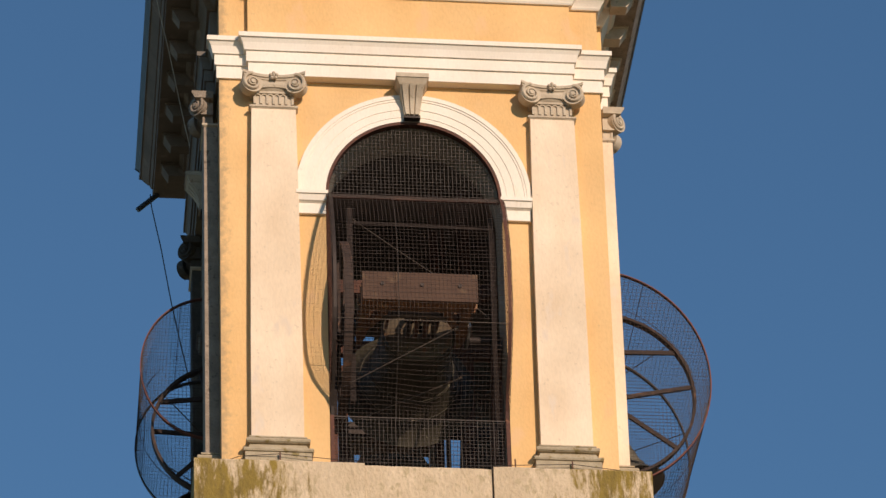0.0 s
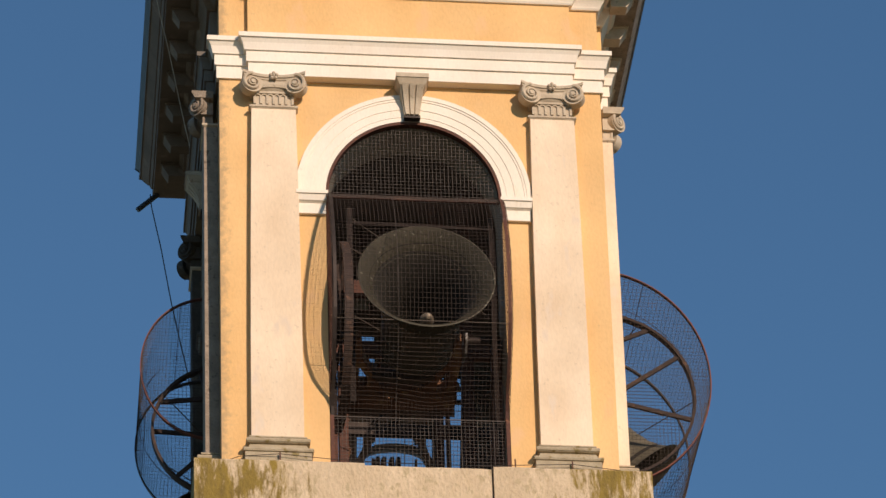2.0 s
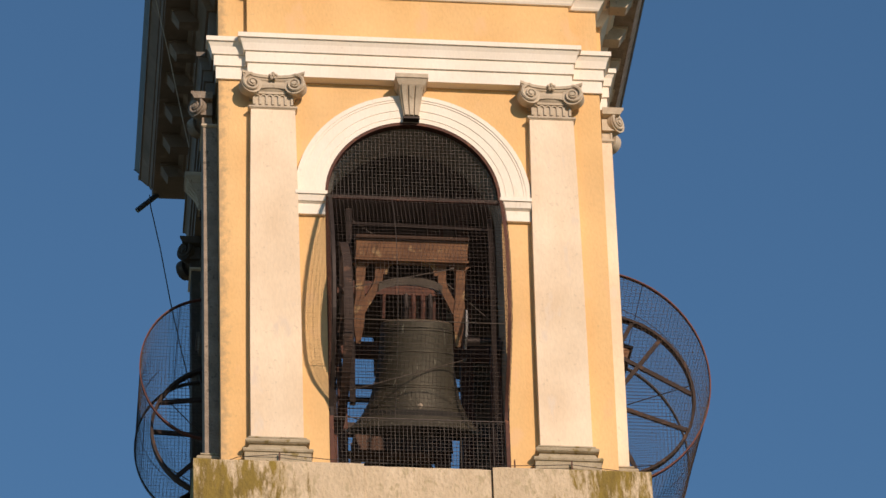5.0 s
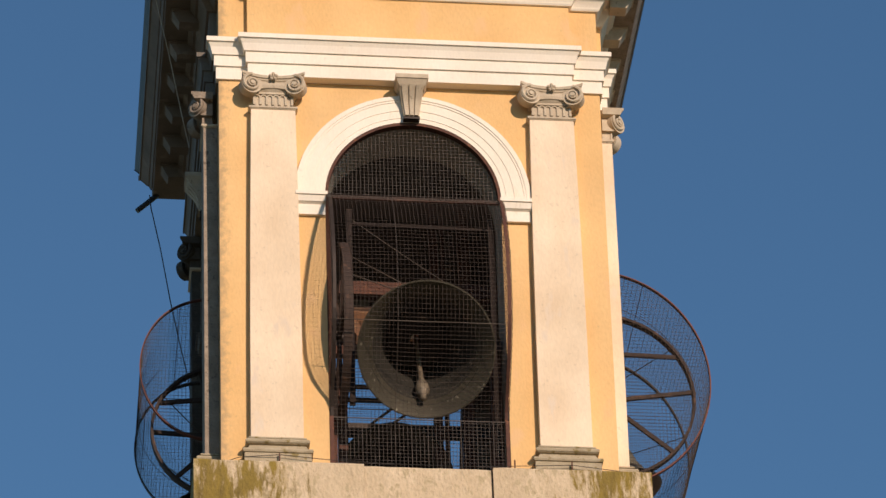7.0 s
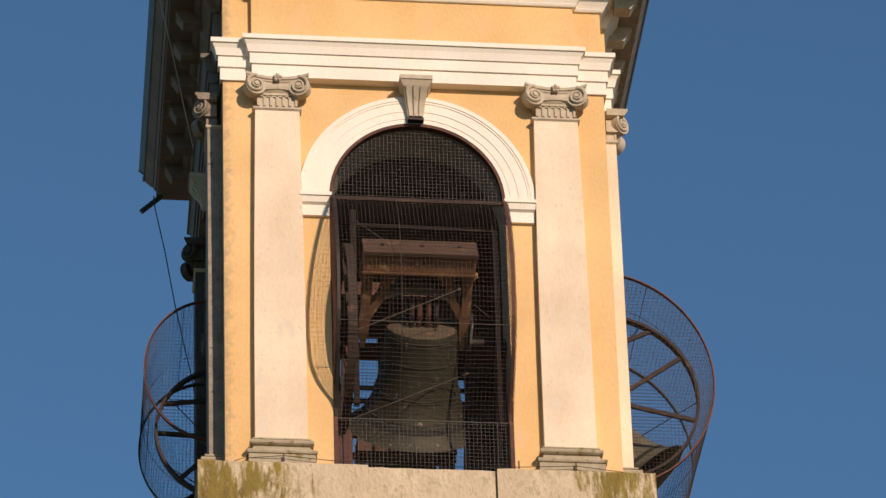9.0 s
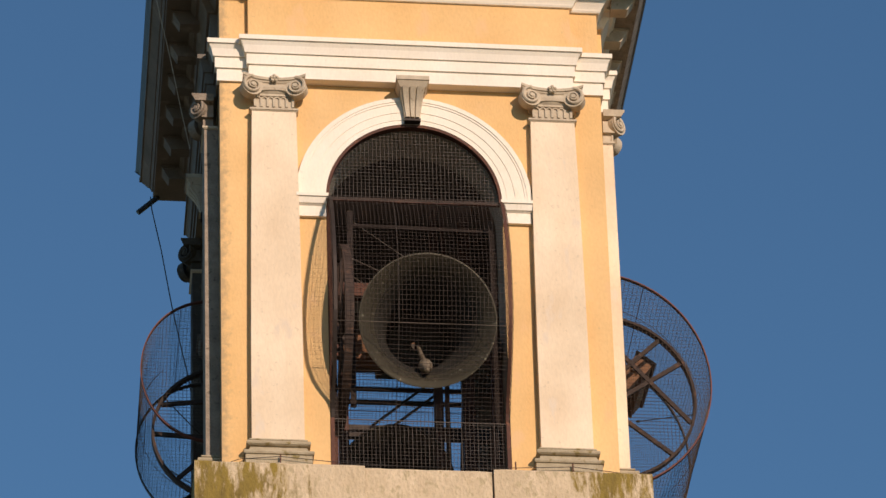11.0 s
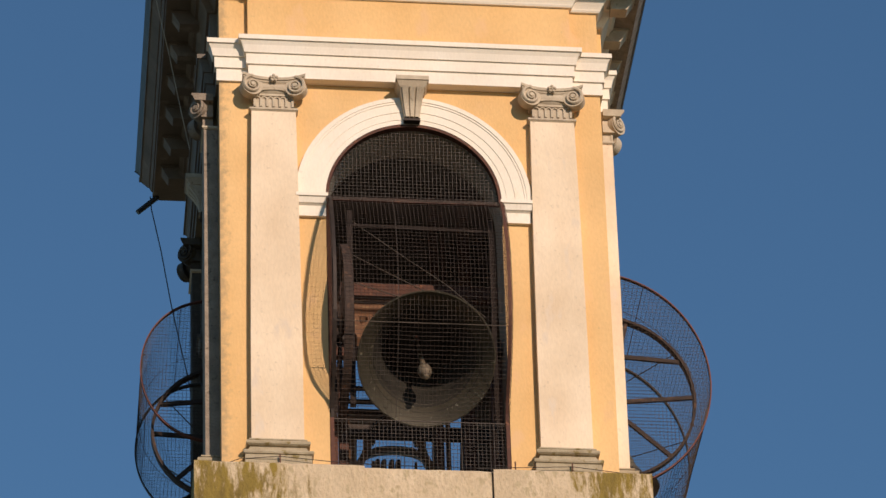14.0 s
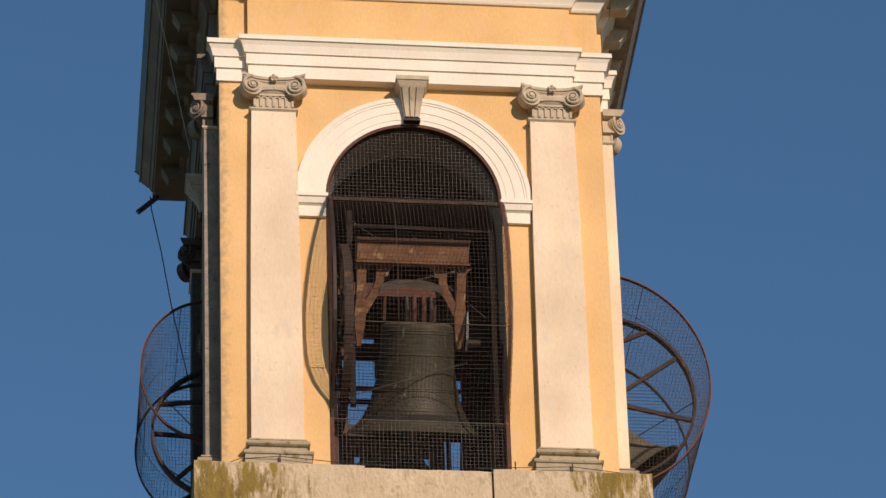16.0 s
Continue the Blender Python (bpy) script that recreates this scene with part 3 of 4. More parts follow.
def cage_profile(z0, z1, deep, power, n):
    """Points (outward, z) of a bulging guard from its foot to its head; power 0 is the bow that tapers to its foot."""
    pts = []
    for i in range(n + 1):
        a = math.pi * i / n
        if power:
            pts.append((deep * max(0.0, math.sin(a)) ** power, (z0 + z1) / 2 - (z1 - z0) / 2 * math.cos(a)))
        else:
            u = 0.5 - 0.5 * math.cos(a)
            pts.append((deep * float(np.interp(u, [b[0] for b in BOW], [b[1] for b in BOW])), z0 + (z1 - z0) * u))
    return pts


def cage(k, z0, z1, deep, power, label, hoop_mat, step=0.0425, hw=RAD):
    """A bulging wire guard over a belfry opening, flat below and within the arch."""
    th = thing("bell_guard_cage", label, "wire cage", face_matrix(k) @ Vector((0, 0, LEDGE)), group="wire guards of the belfry")
    inset = 0.02
    w = 0.0018
    prof = cage_profile(z0, z1, deep, power, 40)
    # face of the bulge
    bm = bmesh.new()
    n = int(2 * hw / step)

    def dent(x, d, z):
        """The mesh sags and is pushed out of line near its foot, and waves a little all over."""
        g = math.exp(-((x - 0.08) / 0.28) ** 2 - ((z - z0 - 0.22) / 0.16) ** 2)
        wave = 0.0025 * math.sin(5.1 * x + 3.7 * z + k) + 0.002 * math.sin(11.3 * x - 6.1 * z)
        fade = min(1.0, (z - z0) / 0.15, (z1 - z) / 0.15, (hw - abs(x)) / 0.1)
        return (x + 0.6 * wave * fade, inset - d + 0.05 * g * fade, z + (wave - 0.035 * g) * fade)

    fine = cage_profile(z0, z1, deep, power, 26)
    for i in range(n + 1):
        x = -hw + 2 * hw * i / n
        tube(bm, [dent(x, d, z) for d, z in fine], w, 4)
    last = None
    dense = cage_profile(z0, z1, deep, power, 300)
    for d, z in dense:
        if last is None or math.hypot(d - last[0], z - last[1]) >= step:
            tube(bm, [dent(-hw + 2 * hw * i / 14, d + 0.004, z) for i in range(15)], w, 4)
            last = (d, z)
    part("wire_mesh", settle(bm, k), MESH, th, "rusty welded wire mesh", kind="stuff")
    # D-shaped cheeks
    dd, zz = [p[0] for p in dense], [p[1] for p in dense]
    for s in (-1, 1):
        bm = bmesh.new()
        x = s * hw
        z = z0 + step
        while z < z1:
            out = float(np.interp(z, zz, dd))
            if out > 0.03:
                tube(bm, [(x, inset, z), (x, inset - out, z)], w, 4)
            z += step
        d = step
        while d < deep:
            span = [q for p, q in dense if p >= d]
            if span:
                tube(bm, [(x + 0.004, inset - d, span[0]), (x + 0.004, inset - d, span[-1])], w, 4)
            d += step
        part("side_mesh", settle(bm, k), RUST if k == 0 else MESH, th, "rusty wire mesh cheek", kind="stuff")
        bm = bmesh.new()
        pts = [(x, inset - d, z) for d, z in prof]
        nor = []
        for i in range(len(prof)):
            a, b = prof[max(0, i - 1)], prof[min(len(prof) - 1, i + 1)]
            tx, tz = b[0] - a[0], b[1] - a[1]
            ln = math.hypot(tx, tz)
            nor.append((0, -tz / ln, -tx / ln))
        pts = [(p[0] - s * 0.03, p[1], p[2]) for p in pts]
        strip(bm, pts, (1, 0, 0), 0.035 if k == 0 else 0.05, nor, 0.013)
        part("hoop", settle(bm, k), DARKIRON if (k, s) in ((0, -1), (1, 1), (3, -1)) else hoop_mat, th, "bent flat-iron hoop")
    if k == 0:
        bm = bmesh.new()
        box(bm, -0.947, -0.865, inset + 0.02, inset + 0.05, z0, z1 - 0.03)
        part("jamb_bar", settle(bm, k), SOOT, th, "dark rusty flat iron bar along the jamb")
    for z, name in ((z1, "head_rail"), (z0, "foot_rail")):
        bm = bmesh.new()
        r = 0.02 if name == "head_rail" else 0.0045
        box(bm, -hw - 0.02, hw + 0.02, inset - r, inset + r, z - r, z + r)
        part(name, settle(bm, k), hoop_mat if name == "head_rail" else WIRE, th)
    for q in (0.39, 0.87):
        d, z = prof[int(40 * q)]
        bm = bmesh.new()
        bar(bm, (-hw, inset - d + 0.006, z), (hw, inset - d + 0.006, z), 0.006)
        part("cross_bar", settle(bm, k), YOKE if k == 0 else RUST, th)
    for x in (-0.25,):
        bm = bmesh.new()
        tube(bm, [(x, inset - d + 0.008, z) for d, z in fine], 0.003, 6)
        part("middle_rib", settle(bm, k), WIRE, th)
    # flat grille below
    bm = bmesh.new()
    for i in range(n + 1):
        x = -hw + 2 * hw * i / n
        bar(bm, (x, inset, LEDGE), (x, inset, z0), 0.0028 if i % 4 else 0.0042)
    z = LEDGE + step
    while z < z0:
        bar(bm, (-hw, inset - 0.005, z), (hw, inset - 0.005, z), 0.0027)
        z += step
    part("low_grille", settle(bm, k), WIRE, th, "flat wire grille under the guard", kind="stuff")
    for s in (-1, 1):
        bm = bmesh.new()
        box(bm, *(sorted((s * (hw - 0.045), s * (hw - 0.003)))), inset - 0.03, inset + 0.02, LEDGE, z0)
        part("post", settle(bm, k), hoop_mat, th)
    # arch grille
    bm = bmesh.new()
    lim = RAD - 0.03
    for i in range(n + 1):
        x = -hw + 2 * hw * i / n
        if abs(x) < lim - 0.01:
            bar(bm, (x, inset + 0.03, z1 if z1 < SPRING else SPRING), (x, inset + 0.03, SPRING + math.sqrt(lim ** 2 - x ** 2)), 0.0033)
    z = SPRING - 0.02
    while z < SPRING + lim - 0.02:
        h = math.sqrt(lim ** 2 - max(0, z - SPRING) ** 2)
        bar(bm, (-h, inset + 0.025, z), (h, inset + 0.025, z), 0.0033)
        z += step
    if z1 < SPRING - 0.2:
        z = z1
        while z < SPRING:
            bar(bm, (-hw, inset + 0.025, z), (hw, inset + 0.025, z), 0.0033)
            z += step
    part("arch_grille", settle(bm, k), WIRE, th, "flat wire grille filling the arch", kind="stuff")
    bm = bmesh.new()
    ring_band(bm, (0, SPRING), RAD - 0.030, RAD - 0.001, inset + 0.035, inset - 0.048)
    part("arch_frame", settle(bm, k), hoop_mat, th, "rusty iron arch frame")
    return th


GUARD = "bulging rusty wire guard over the arched belfry opening"
cage(0, 0.53, 3.22, 0.72, 0, GUARD, RUST)
cage(1, 0.43, 3.08, 1.23, 1.0, GUARD, REDIRON)
cage(2, 0.53, 3.22, 0.72, 0, GUARD, RUST)
cage(3, 0.84, 2.56, 0.82, 0.9, GUARD, REDIRON)


# ---------------------------------------------------------------- bells
def bell(name, label, at, wheel_side, big=1.0, wheel_r=1.02, wheel_x=0.79, bronze=None):
    """A bell with its headstock and wheel. Its own axle is the x axis; the mouth hangs towards -z."""
    th = thing(name, label, "church bell", at, group="bells of the belfry")
    ORIGIN.pop(th.name)
    s = big
    bronze = bronze or BRONZE
    outer = [(0.05, 0.205), (0.25, 0.200), (0.350, 0.188), (0.378, 0.170), (0.386, 0.140), (0.390, 0.06), (0.398, -0.12), (0.416, -0.32),
             (0.446, -0.50), (0.492, -0.67), (0.556, -0.805), (0.630, -0.905), (0.702, -0.965), (0.732, -0.982)]
    inner = [(0.718, -0.985), (0.672, -0.950), (0.60, -0.865), (0.52, -0.75), (0.435, -0.58), (0.385, -0.36), (0.352, -0.12), (0.345, 0.05), (0.30, 0.11), (0.05, 0.13)]
    # the bell hangs a little askew under its headstock
    hang = Matrix.Translation((0.04 * s, 0, 0)) @ Matrix.Rotation(radians(-4.2), 4, "X")
    bm = bmesh.new()
    lathe(bm, [(r * s, z * s) for r, z in outer + inner], 64)
    # slot 1 is the dusty top, slot 2 the inside with shade painted in
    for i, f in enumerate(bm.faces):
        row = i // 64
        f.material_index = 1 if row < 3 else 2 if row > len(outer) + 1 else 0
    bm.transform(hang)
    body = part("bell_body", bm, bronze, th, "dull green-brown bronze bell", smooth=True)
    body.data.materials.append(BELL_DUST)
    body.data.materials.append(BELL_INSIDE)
    for z in (0.10, 0.07, -0.16, -0.52, -0.545, -0.76):
        bm = bmesh.new()
        r = np.interp(-z, [-b for a, b in outer], [a for a, b in outer])
        tube(bm, [(s * r * math.cos(2 * math.pi * i / 48), s * r * math.sin(2 * math.pi * i / 48), s * z) for i in range(48)], 0.008 * s, 5, True)
        bm.transform(hang)
        part("moulding_band", bm, bronze, body)
    # crown loops
    for x in (-0.13, -0.05, 0.05, 0.13):
        bm = bmesh.new()
        tube(bm, [(x * s, y * s, z * s) for y, z in ((-0.10, 0.18), (-0.12, 0.34), (-0.06, 0.47), (0.06, 0.47), (0.12, 0.34), (0.10, 0.18))], 0.028 * s, 8)
        bm.transform(hang)
        part("crown_loop", bm, RUST if abs(x) < 0.1 else DARKIRON, th, "rusty crown loop")
    # headstock: box beam with lid board, posts, knee braces, arched yoke
    hs = 0.597 * s
    off = Matrix.Translation((-0.05 * s, 0, 0))
    bm = bmesh.new()
    loft(bm, [(-hs, hs, -0.135 * s, 0.135 * s, 0.862 * s), (-hs, hs, -0.135 * s, 0.135 * s, 1.045 * s)])
    bm.transform(off)
    beam = part("headstock_beam", bm, BEAM, th, "rust-red heavy headstock beam")
    bm = bmesh.new()
    loft(bm, [(-hs - 0.006, hs + 0.006, -0.150 * s, 0.150 * s, 1.062 * s), (-hs - 0.012, hs + 0.012, -0.168 * s, 0.168 * s, 1.072 * s), (-hs - 0.012, hs + 0.012, -0.168 * s, 0.168 * s, 1.103 * s)])
    bm.transform(off)
    box(bm, -hs * 0.96 - 0.05 * s, hs * 0.96 - 0.05 * s, -0.10 * s, 0.10 * s, 1.04 * s, 1.065 * s)
    part("lid_board", bm, LID, beam, "rust-red capping plate")
    bm = bmesh.new()
    box(bm, -hs - 0.012, hs + 0.012, -0.145 * s, 0.145 * s, 0.835 * s, 0.858 * s)
    bm.transform(off)
    part("sole_plate", bm, BEAM, beam)
    bm = bmesh.new()
    box(bm, -0.575 * s, 0.575 * s, -0.07 * s, 0.07 * s, 0.795 * s, 0.834 * s)
    for e in (-0.535, -0.295, 0.295, 0.535):
        loft(bm, [((e - w) * s, (e + w) * s, -0.066 * s, 0.066 * s, z * s) for z, w in ((0.69, 0.042), (0.74, 0.052), (0.775, 0.072), (0.797, 0.105))])
    bm.transform(off)
    part("web_plate", bm, BEAM, beam, "rusty cast web plate under the beam")
    for x in (-0.40, 0.02, 0.42):
        bm = bmesh.new()
        lathe(bm, [(0.022, 1.103 * s), (0.022, 1.118 * s)], 8, True)
        bm.transform(Matrix.Translation((x * s, 0.02, 0)))
        bm.transform(off)
        part("bolt", bm, DARKIRON, beam)
    for sx in (-1, 1):
        bm = bmesh.new()
        loft(bm, [(sx * 0.535 * s - a, sx * 0.535 * s + a, -b, b, z * s) for z, a, b in ((-0.06, 0.022, 0.05), (0.12, 0.05, 0.075), (0.30, 0.062, 0.08), (0.45, 0.048, 0.08), (0.825, 0.05, 0.08))])
        bm.transform(off)
        part("side_post", bm, BEAM, th, "rusty headstock side post")
        bm = bmesh.new()
        spine = [(0.535, 0.16), (0.42, 0.37), (0.33, 0.53), (0.295, 0.64), (0.295, 0.825)]
        strip(bm, [(sx * x * s, 0, z * s) for x, z in spine], (0, 1, 0), 0.13, [(sx * 0.6, 0, 0.35), (sx * 0.8, 0, 0.6), (sx * 0.9, 0, 0.4), (sx, 0, 0.1), (sx, 0, 0)], 0.085)
        bm.transform(off)
        part("knee_brace", bm, BEAM, th)
        bm = bmesh.new()
        loft(bm, [(sx * 0.615 * s - 0.012, sx * 0.615 * s + 0.012, -b, b, z * s) for z, b in ((-0.08, 0.05), (0.05, 0.12), (0.22, 0.10), (0.34, 0.03))])
        bm.transform(off)
        part("bearing_plate", bm, LEAD_PALE, th, "pale grey iron plate on the axle")
        bm = bmesh.new()
        cylm = bmesh.new()
        lathe(cylm, [(0.05, 0.60 * s), (0.05, 0.92)], 16, True)
        cylm.transform(Matrix.Rotation(sx * radians(90), 4, "Y"))
        join(bm, cylm)
        bm.transform(off)
        part("gudgeon", bm, DARKIRON, th, "dark iron axle pin", smooth=True)
    bm = bmesh.new()
    arc = []
    for i in range(17):
        a = radians(15 + 150 * i / 16)
        arc.append((0.34 * s * math.cos(a) / math.cos(radians(15)), 0, 0.475 * s + 0.105 * s * math.sin(a)))
    strip(bm, arc, (0, 1, 0), 0.16 * s, [(0, 0, 1)] * 17, 0.085 * s)
    bm.transform(off)
    part("yoke_arch", bm, YOKE, th, "grey-brown arched iron yoke")
    for x in (-0.27, 0.27):
        bm = bmesh.new()
        bar(bm, (x * s, 0, 0.48 * s), (x * s, 0, 0.22 * s), 0.03, 0.03, (0, 1, 0))
        bm.transform(off)
        part("tie_rod", bm, RUST, th)
    # wheel
    if wheel_r:
        x = wheel_side * wheel_x
        bm = bmesh.new()
        pts = [(x, wheel_r * math.cos(2 * math.pi * i / 64), wheel_r * math.sin(2 * math.pi * i / 64)) for i in range(65)]
        nor = [(0, -math.cos(2 * math.pi * i / 64), -math.sin(2 * math.pi * i / 64)) for i in range(65)]
        strip(bm, pts, (1, 0, 0), 0.09, nor, 0.03)
        wheel = part("wheel_rim", bm, WHEEL_IRON, th, "dark iron rope wheel")
        rim = wheel_r - 0.03
        ring = lambda deg: (x, rim * math.cos(radians(deg)), rim * math.sin(radians(deg)))
        spokes = [((x, -rim, -0.06), (x, rim, -0.06)), ((x, 0, -0.05), ring(-130)), ((x, 0, -0.05), ring(-50)), (ring(157), ring(43)),
                  ((x + 0.012, 0.10, 0.05), ring(92)), ((x + 0.012, -0.10, 0.0), ring(113))]
        for a, b in spokes:
            bm = bmesh.new()
            bar(bm, a, b, 0.045, 0.035, (1, 0, 0))
            part("spoke", bm, WHEEL_IRON, wheel, "dark iron flat spoke")
        inward = -wheel_side
        for (fa, fb) in (((x, -0.88 * rim, 0.50 * rim), (inward * 0.38 * s, -0.28 * s, 0.76 * s)),
                         ((x, -0.80 * rim, -0.60 * rim), (inward * 0.54 * s, -0.33 * s, -0.20 * s))):
            bm = bmesh.new()
            tube(bm, [fa, fb], 0.0058, 6)
            for p, e in ((fa, 0.09), (fb, 0.04)):
                p, o = Vector(p), (Vector(fb if p == Vector(fa) else fa) - Vector(p)).normalized()
                tube(bm, [p, p + o * e], 0.016, 6)
            part("stay_rod", bm, STAY, wheel, "grey iron stay rod with a swollen end")
    # clapper, on a pivot inside the crown
    bm = bmesh.new()
    L = 0.97 * s
    lathe(bm, [(0.018, 0.02), (0.022, -0.3), (0.03, -L + 0.18), (0.068, -L + 0.07), (0.077, -L + 0.0), (0.066, -L - 0.06), (0.035, -L - 0.10), (0.03, -L - 0.17), (0.012, -L - 0.18)], 16, True)
    clap = part("clapper", bm, CLAPPER, th, "iron clapper with a round ball", smooth=True)
    clap.location = (0.04 * s, 0, 0.08 * s)
    th.rotation_mode = "QUATERNION"
    return th, clap


FRONT_AT = Vector((0.012, 0.48, 1.75))
EAST_AT = Vector((2.17, 2.085, 1.60))
front_bell, front_clapper = bell("church_bell", "large green-brown bronze bell swinging in the front arch", FRONT_AT, -1)
east_bell, east_clapper = bell("church_bell", "bronze bell swinging out of the side arch", EAST_AT, -1, 0.795, wheel_x=0.78, bronze=SUNLIT_BRONZE)
back_bell, back_clapper = bell("church_bell", "dark bronze bell swinging in the back arch", (0.1, 3.62, 1.52), 1, 0.9)
west_bell, west_clapper = bell("church_bell", "dark bronze bell hanging still in the shaded side arch", (-1.93, 2.085, 1.03), 1, 0.58, wheel_r=0.80, wheel_x=0.74)


# ---------------------------------------------------------------- bell frame inside
def bell_frame():
    th = thing("bell_trestle", "dark iron bell trestle standing on the belfry floor", "trestle", (0, HALF, LEDGE))
    def one(name, a, b, w, d=None, mt=RUST, label="", k=0):
        bm = bmesh.new()
        bar(bm, a, b, w, d)
        part(name, settle(bm, k), mt, th, label)
    f = LEDGE - 0.02
    for k, y, z, xx in ((0, 0.48, 1.66, 0.885), (1, -0.085, 1.54, 0.88), (2, 0.55, 1.45, 0.88), (3, 0.155, 0.97, 0.86)):
        for s in (-1, 1):
            x = s * xx
            if k % 2 == 0:
                one("post", (x, max(y, 0.56), f), (x, max(y, 0.56), z), 0.11, 0.11, RUST, "rusty upright post", k)
                one("strut", (x, 1.35, f), (x, max(y, 0.56) + 0.05, z - 0.05), 0.07, 0.07, RUST, "", k)
            one("bearing", (x, y - 0.14, z), (x, y + 0.14, z), 0.10, 0.14, DARKIRON, "dark iron axle bearing", k)
            if k % 2:
                one("bracket", (x, 0.75, z - 0.10), (x, y - 0.1, z - 0.10), 0.09, 0.08, RUST, "", k)
                one("strut", (x, 0.75, z - 0.5), (x, y, z - 0.12), 0.07, 0.07, RUST, "", k)
                one("post", (x, 0.75, f), (x, 0.75, z), 0.11, 0.11, RUST, "rusty upright post", k)
    one("guide_post", (-0.69, 0.12, 0.75), (-0.69, 0.12, 3.12), 0.085, 0.06, SOOT, "upright dark guide bar")
    one("guide_post", (0.84, 0.20, 0.2), (0.84, 0.20, 3.12), 0.03, 0.05, SOOT, "upright dark guide bar")
    one("guide_rail", (-0.69, 0.15, 2.98), (0.84, 0.20, 2.98), 0.02, 0.03, SOOT, "thin dark cross rail")
    for z in (2.9,):
        one("tie_beam", (-1.58, 1.42, z), (1.58, 1.42, z), 0.12, 0.16, RUST, "rusty cross beam")
        one("tie_beam", (-1.58, 2.75, z), (1.58, 2.75, z), 0.12, 0.16, RUST, "rusty cross beam")
    one("tie_beam", (-1.55, 2.88, 1.955), (1.55, 2.88, 1.955), 0.08, 0.15, DARKIRON, "dark cross beam")
    one("rail", (-1.0, 3.56, 2.72), (1.1, 3.56, 2.72), 0.045, 0.045, DARKIRON, "thin dark rail")
    one("column", (-0.60, 2.72, f), (-0.60, 2.72, 2.62), 0.20, 0.10, RUST, "upright iron column")
    for x, w in ((0.465, 0.10), (0.565, 0.05), (0.80, 0.14)):
        one("column", (x, 2.72, f), (x, 2.72, 4.98), w, w, RUST, "upright iron column")
    one("brace", (-0.30, 2.85, 2.0), (0.46, 2.78, 2.62), 0.024, 0.024, DARKIRON)
    one("brace", (-0.07, 2.85, 2.0), (0.46, 2.78, 2.42), 0.024, 0.024, DARKIRON)
    for i in range(6):
        z = 3.20 + 0.17 * i
        h = math.sqrt(max(0.0, 0.93 ** 2 - max(0.0, z + 0.08 - SPRING) ** 2))
        bm = bmesh.new()
        box(bm, -h, 0.14 if i < 3 else h, 0.30, 0.33, z, z + 0.165)
        part("arch_board", settle(bm, 2), TIMBER, th, "dark board closing the back arch")


bell_frame()


# ---------------------------------------------------------------- cables and small things
def cables():
    th = thing("lightning_cable", "thin dark cable slung down from the eaves", "cable", (-2.6, 4.3, 5.9))
    bm = bmesh.new()
    tube(bm, [(-2.53, 4.50, 5.90), (-2.519, 4.45, 5.70), (-2.414, 4.35, 5.08), (-2.307, 4.20, 4.275), (-2.209, 4.05, 3.63), (-2.139, 3.95, 3.21), (-2.10, 3.90, 2.9)], 0.007, 5)
    part("wire", bm, CABLE, th)
    th = thing("pale_cable", "thin pale cable hanging slack from the eaves to the side wall", "cable", (-2.75, 0.9, 6.2))
    bm = bmesh.new()
    tube(bm, [(-2.749, 0.70, 6.29), (-2.659, 1.0, 6.117), (-2.524, 1.4, 5.857), (-2.362, 1.9, 5.471), (-2.218, 2.3, 5.128), (-2.10, 2.7, 4.817), (-2.063, 2.85, 4.752)], 0.005, 5)
    part("wire", bm, PALE_WIRE, th)
    th = thing("slack_rope", "thin brown rope stretched across the inside of the guard", "rope", (-0.57, 0.15, 2.96))
    bm = bmesh.new()
    tube(bm, [(-0.72, 0.15, 3.08), (-0.57, 0.15, 2.96), (-0.1, 0.15, 2.60), (0.34, 0.15, 2.28), (0.80, 0.30, 1.95)], 0.0045, 5)
    part("cord", bm, YOKE, th)
    th = thing("drain_spout", "short dark metal pipe sticking out under the eaves corner", "drain pipe", (-2.55, 4.5, 5.78))
    bm = bmesh.new()
    tube(bm, [(-2.43, 4.66, 6.0), (-2.668, 4.66, 5.775)], 0.032, 12)
    part("pipe", bm, LEAD, th, smooth=True)
    th = thing("ledge_wire", "thin wire held on short pins along the stone ledge", "wire", (0, -0.24, LEDGE))
    bm = bmesh.new()
    pts = [(-2.02, -0.02, -0.05), (-1.92, -0.2, -0.10), (-1.50, -0.245, -0.08), (-1.0, -0.25, -0.125), (-0.3, -0.25, -0.15), (0.4, -0.25, -0.155), (1.0, -0.25, -0.13), (1.55, -0.25, -0.10), (2.05, -0.24, -0.15), (2.2, -0.1, -0.175)]
    tube(bm, pts, 0.004, 5)
    part("wire", bm, CABLE, th)
    for x in (-1.50, 1.55, 0.95):
        bm = bmesh.new()
        bar(bm, (x, -0.245, LEDGE - 0.02), (x, -0.245, -0.06), 0.014)
        part("pin", bm, RUST, th)


cables()


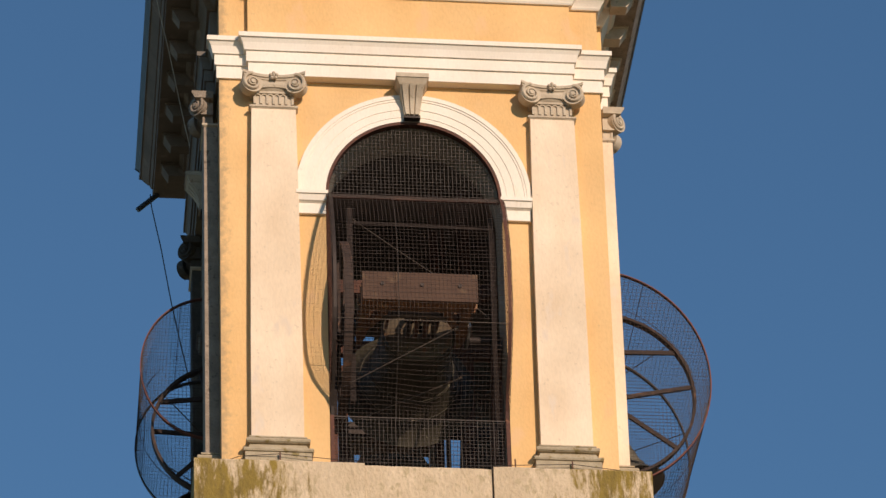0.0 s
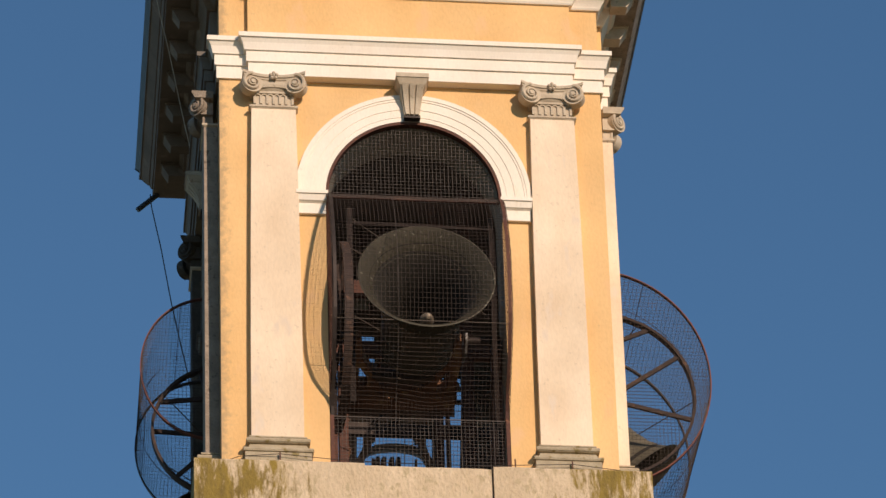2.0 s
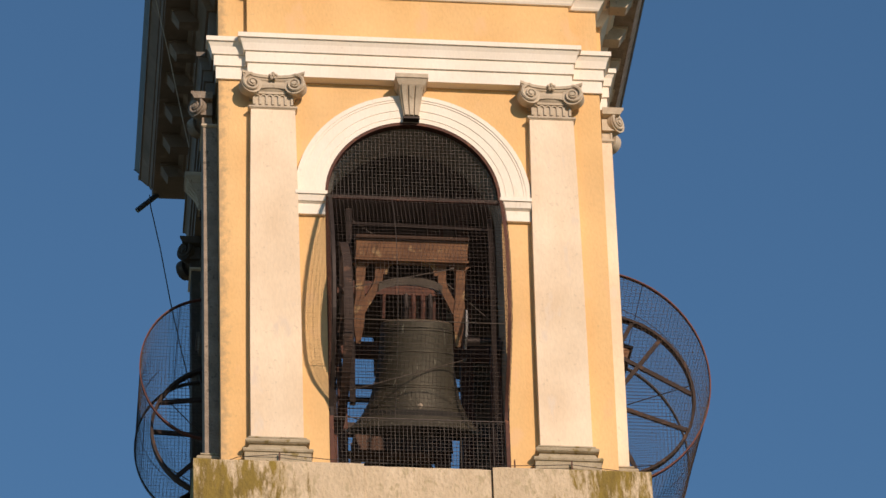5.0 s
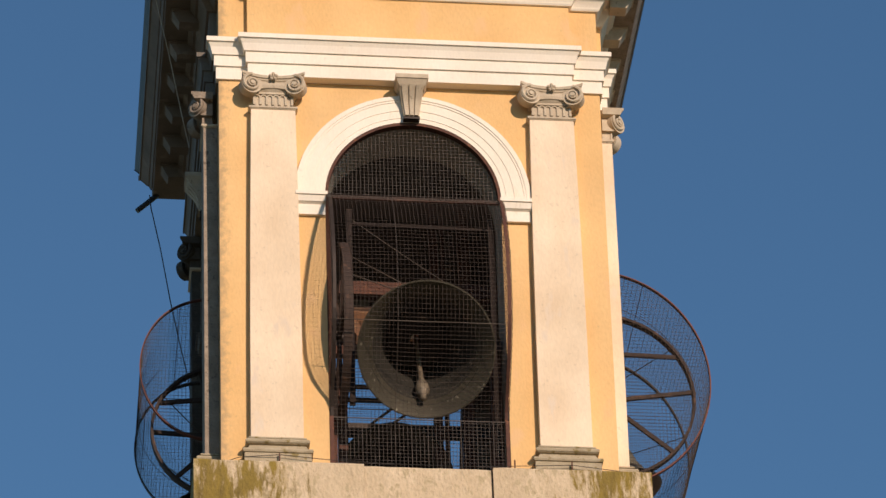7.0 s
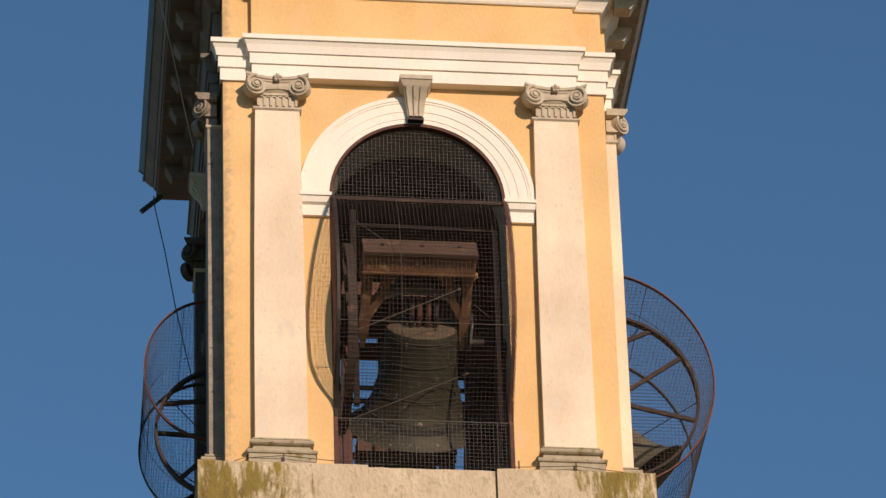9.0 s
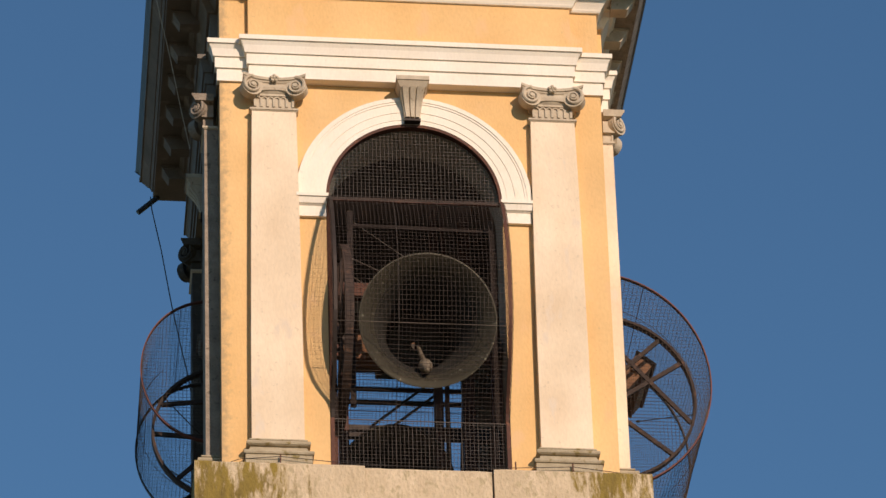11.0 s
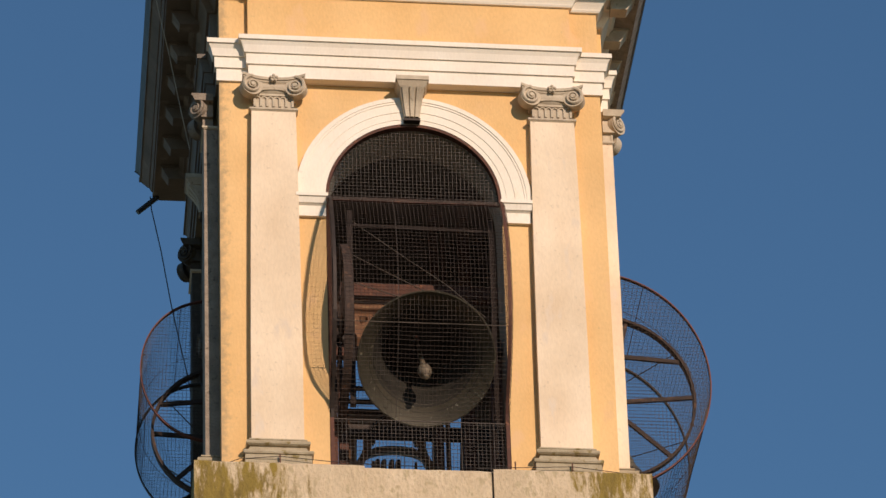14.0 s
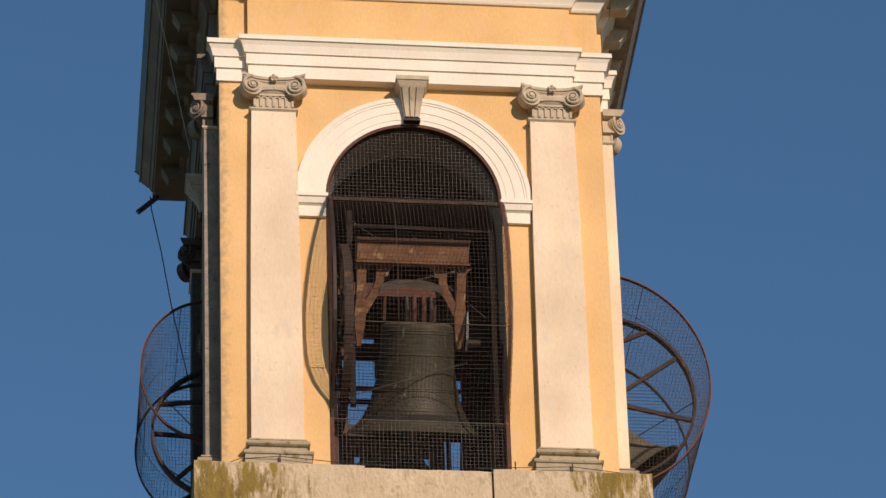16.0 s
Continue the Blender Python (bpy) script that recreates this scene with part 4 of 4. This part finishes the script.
# ---------------------------------------------------------------- movement
def swing(angle0, speed0, k, damp, seconds=16.0, step=0.002):
    """A free heavy pendulum: angles in radians every 0.1 s."""
    a, v, out = angle0, speed0, []
    n = int(round(0.1 / step))
    for i in range(int(seconds / step) + 1):
        if i % n == 0:
            out.append(a)
        v += (-k * math.sin(a) - damp * v) * step
        a += v * step
    return out


def clapper_angles(angles):
    """The clapper runs ahead of the falling bell, then drops to the low side of the mouth."""
    out, rel = [], None
    for i, a in enumerate(angles):
        v = angles[min(i + 1, len(angles) - 1)] - angles[max(i - 1, 0)]
        d = math.degrees(a)
        going = 1 if v > 0 else -1
        u = d * going
        want = 28 if u < -8 else (28 - (u + 8) * 0.4 if u < 20 else max(-28, 16.8 - (u - 20) * 1.2))
        want *= going
        rel = want if rel is None else rel + (want - rel) * 0.75
        out.append(radians(rel))
    return out


def motions():
    front = swing(FRONT_SWING[0], FRONT_SWING[1], FRONT_SWING[2], FRONT_SWING[3])
    front = [a + FRONT_LEAN[0] + FRONT_LEAN[1] * (a / 1.571) ** 2 for a in front]
    times = [0.1 * i for i in range(161)]
    turn = lambda a: Matrix.Rotation(-a, 4, "X")
    walk(front_bell, [(t, Matrix.Translation(FRONT_AT) @ turn(a)) for t, a in zip(times, front)])
    walk(front_clapper, [(t, Matrix.Translation((0.04, -0.006, 0.08)) @ turn(r + radians(4))) for t, r in zip(times, clapper_angles(front))])
    east = [radians(8.5) + radians(66 - 0.6 * t) * math.sin(2 * math.pi * (t - 1.77) / 3.487) for t in times]
    side = Matrix.Rotation(radians(90), 4, "Z")
    walk(east_bell, [(t, Matrix.Translation(EAST_AT) @ side @ turn(a)) for t, a in zip(times, east)])
    walk(east_clapper, [(t, Matrix.Translation((0.04, -0.006, 0.08)) @ turn(r + radians(4))) for t, r in zip(times, clapper_angles(east))])
    back = [radians(-80) * math.sin(2 * math.pi * (t - 2.12) / 4.0) for t in times]
    half = Matrix.Rotation(radians(180), 4, "Z")
    walk(back_bell, [(t, Matrix.Translation((0.1, 3.62, 1.52)) @ half @ turn(a)) for t, a in zip(times, back)])
    west_bell.rotation_quaternion = (Matrix.Rotation(radians(270), 4, "Z") @ turn(radians(3))).to_quaternion()


FRONT_SWING = (-1.6346, 0.6566, 3.0200, 0.0210)
FRONT_LEAN = (0.0552, radians(0.86))
motions()
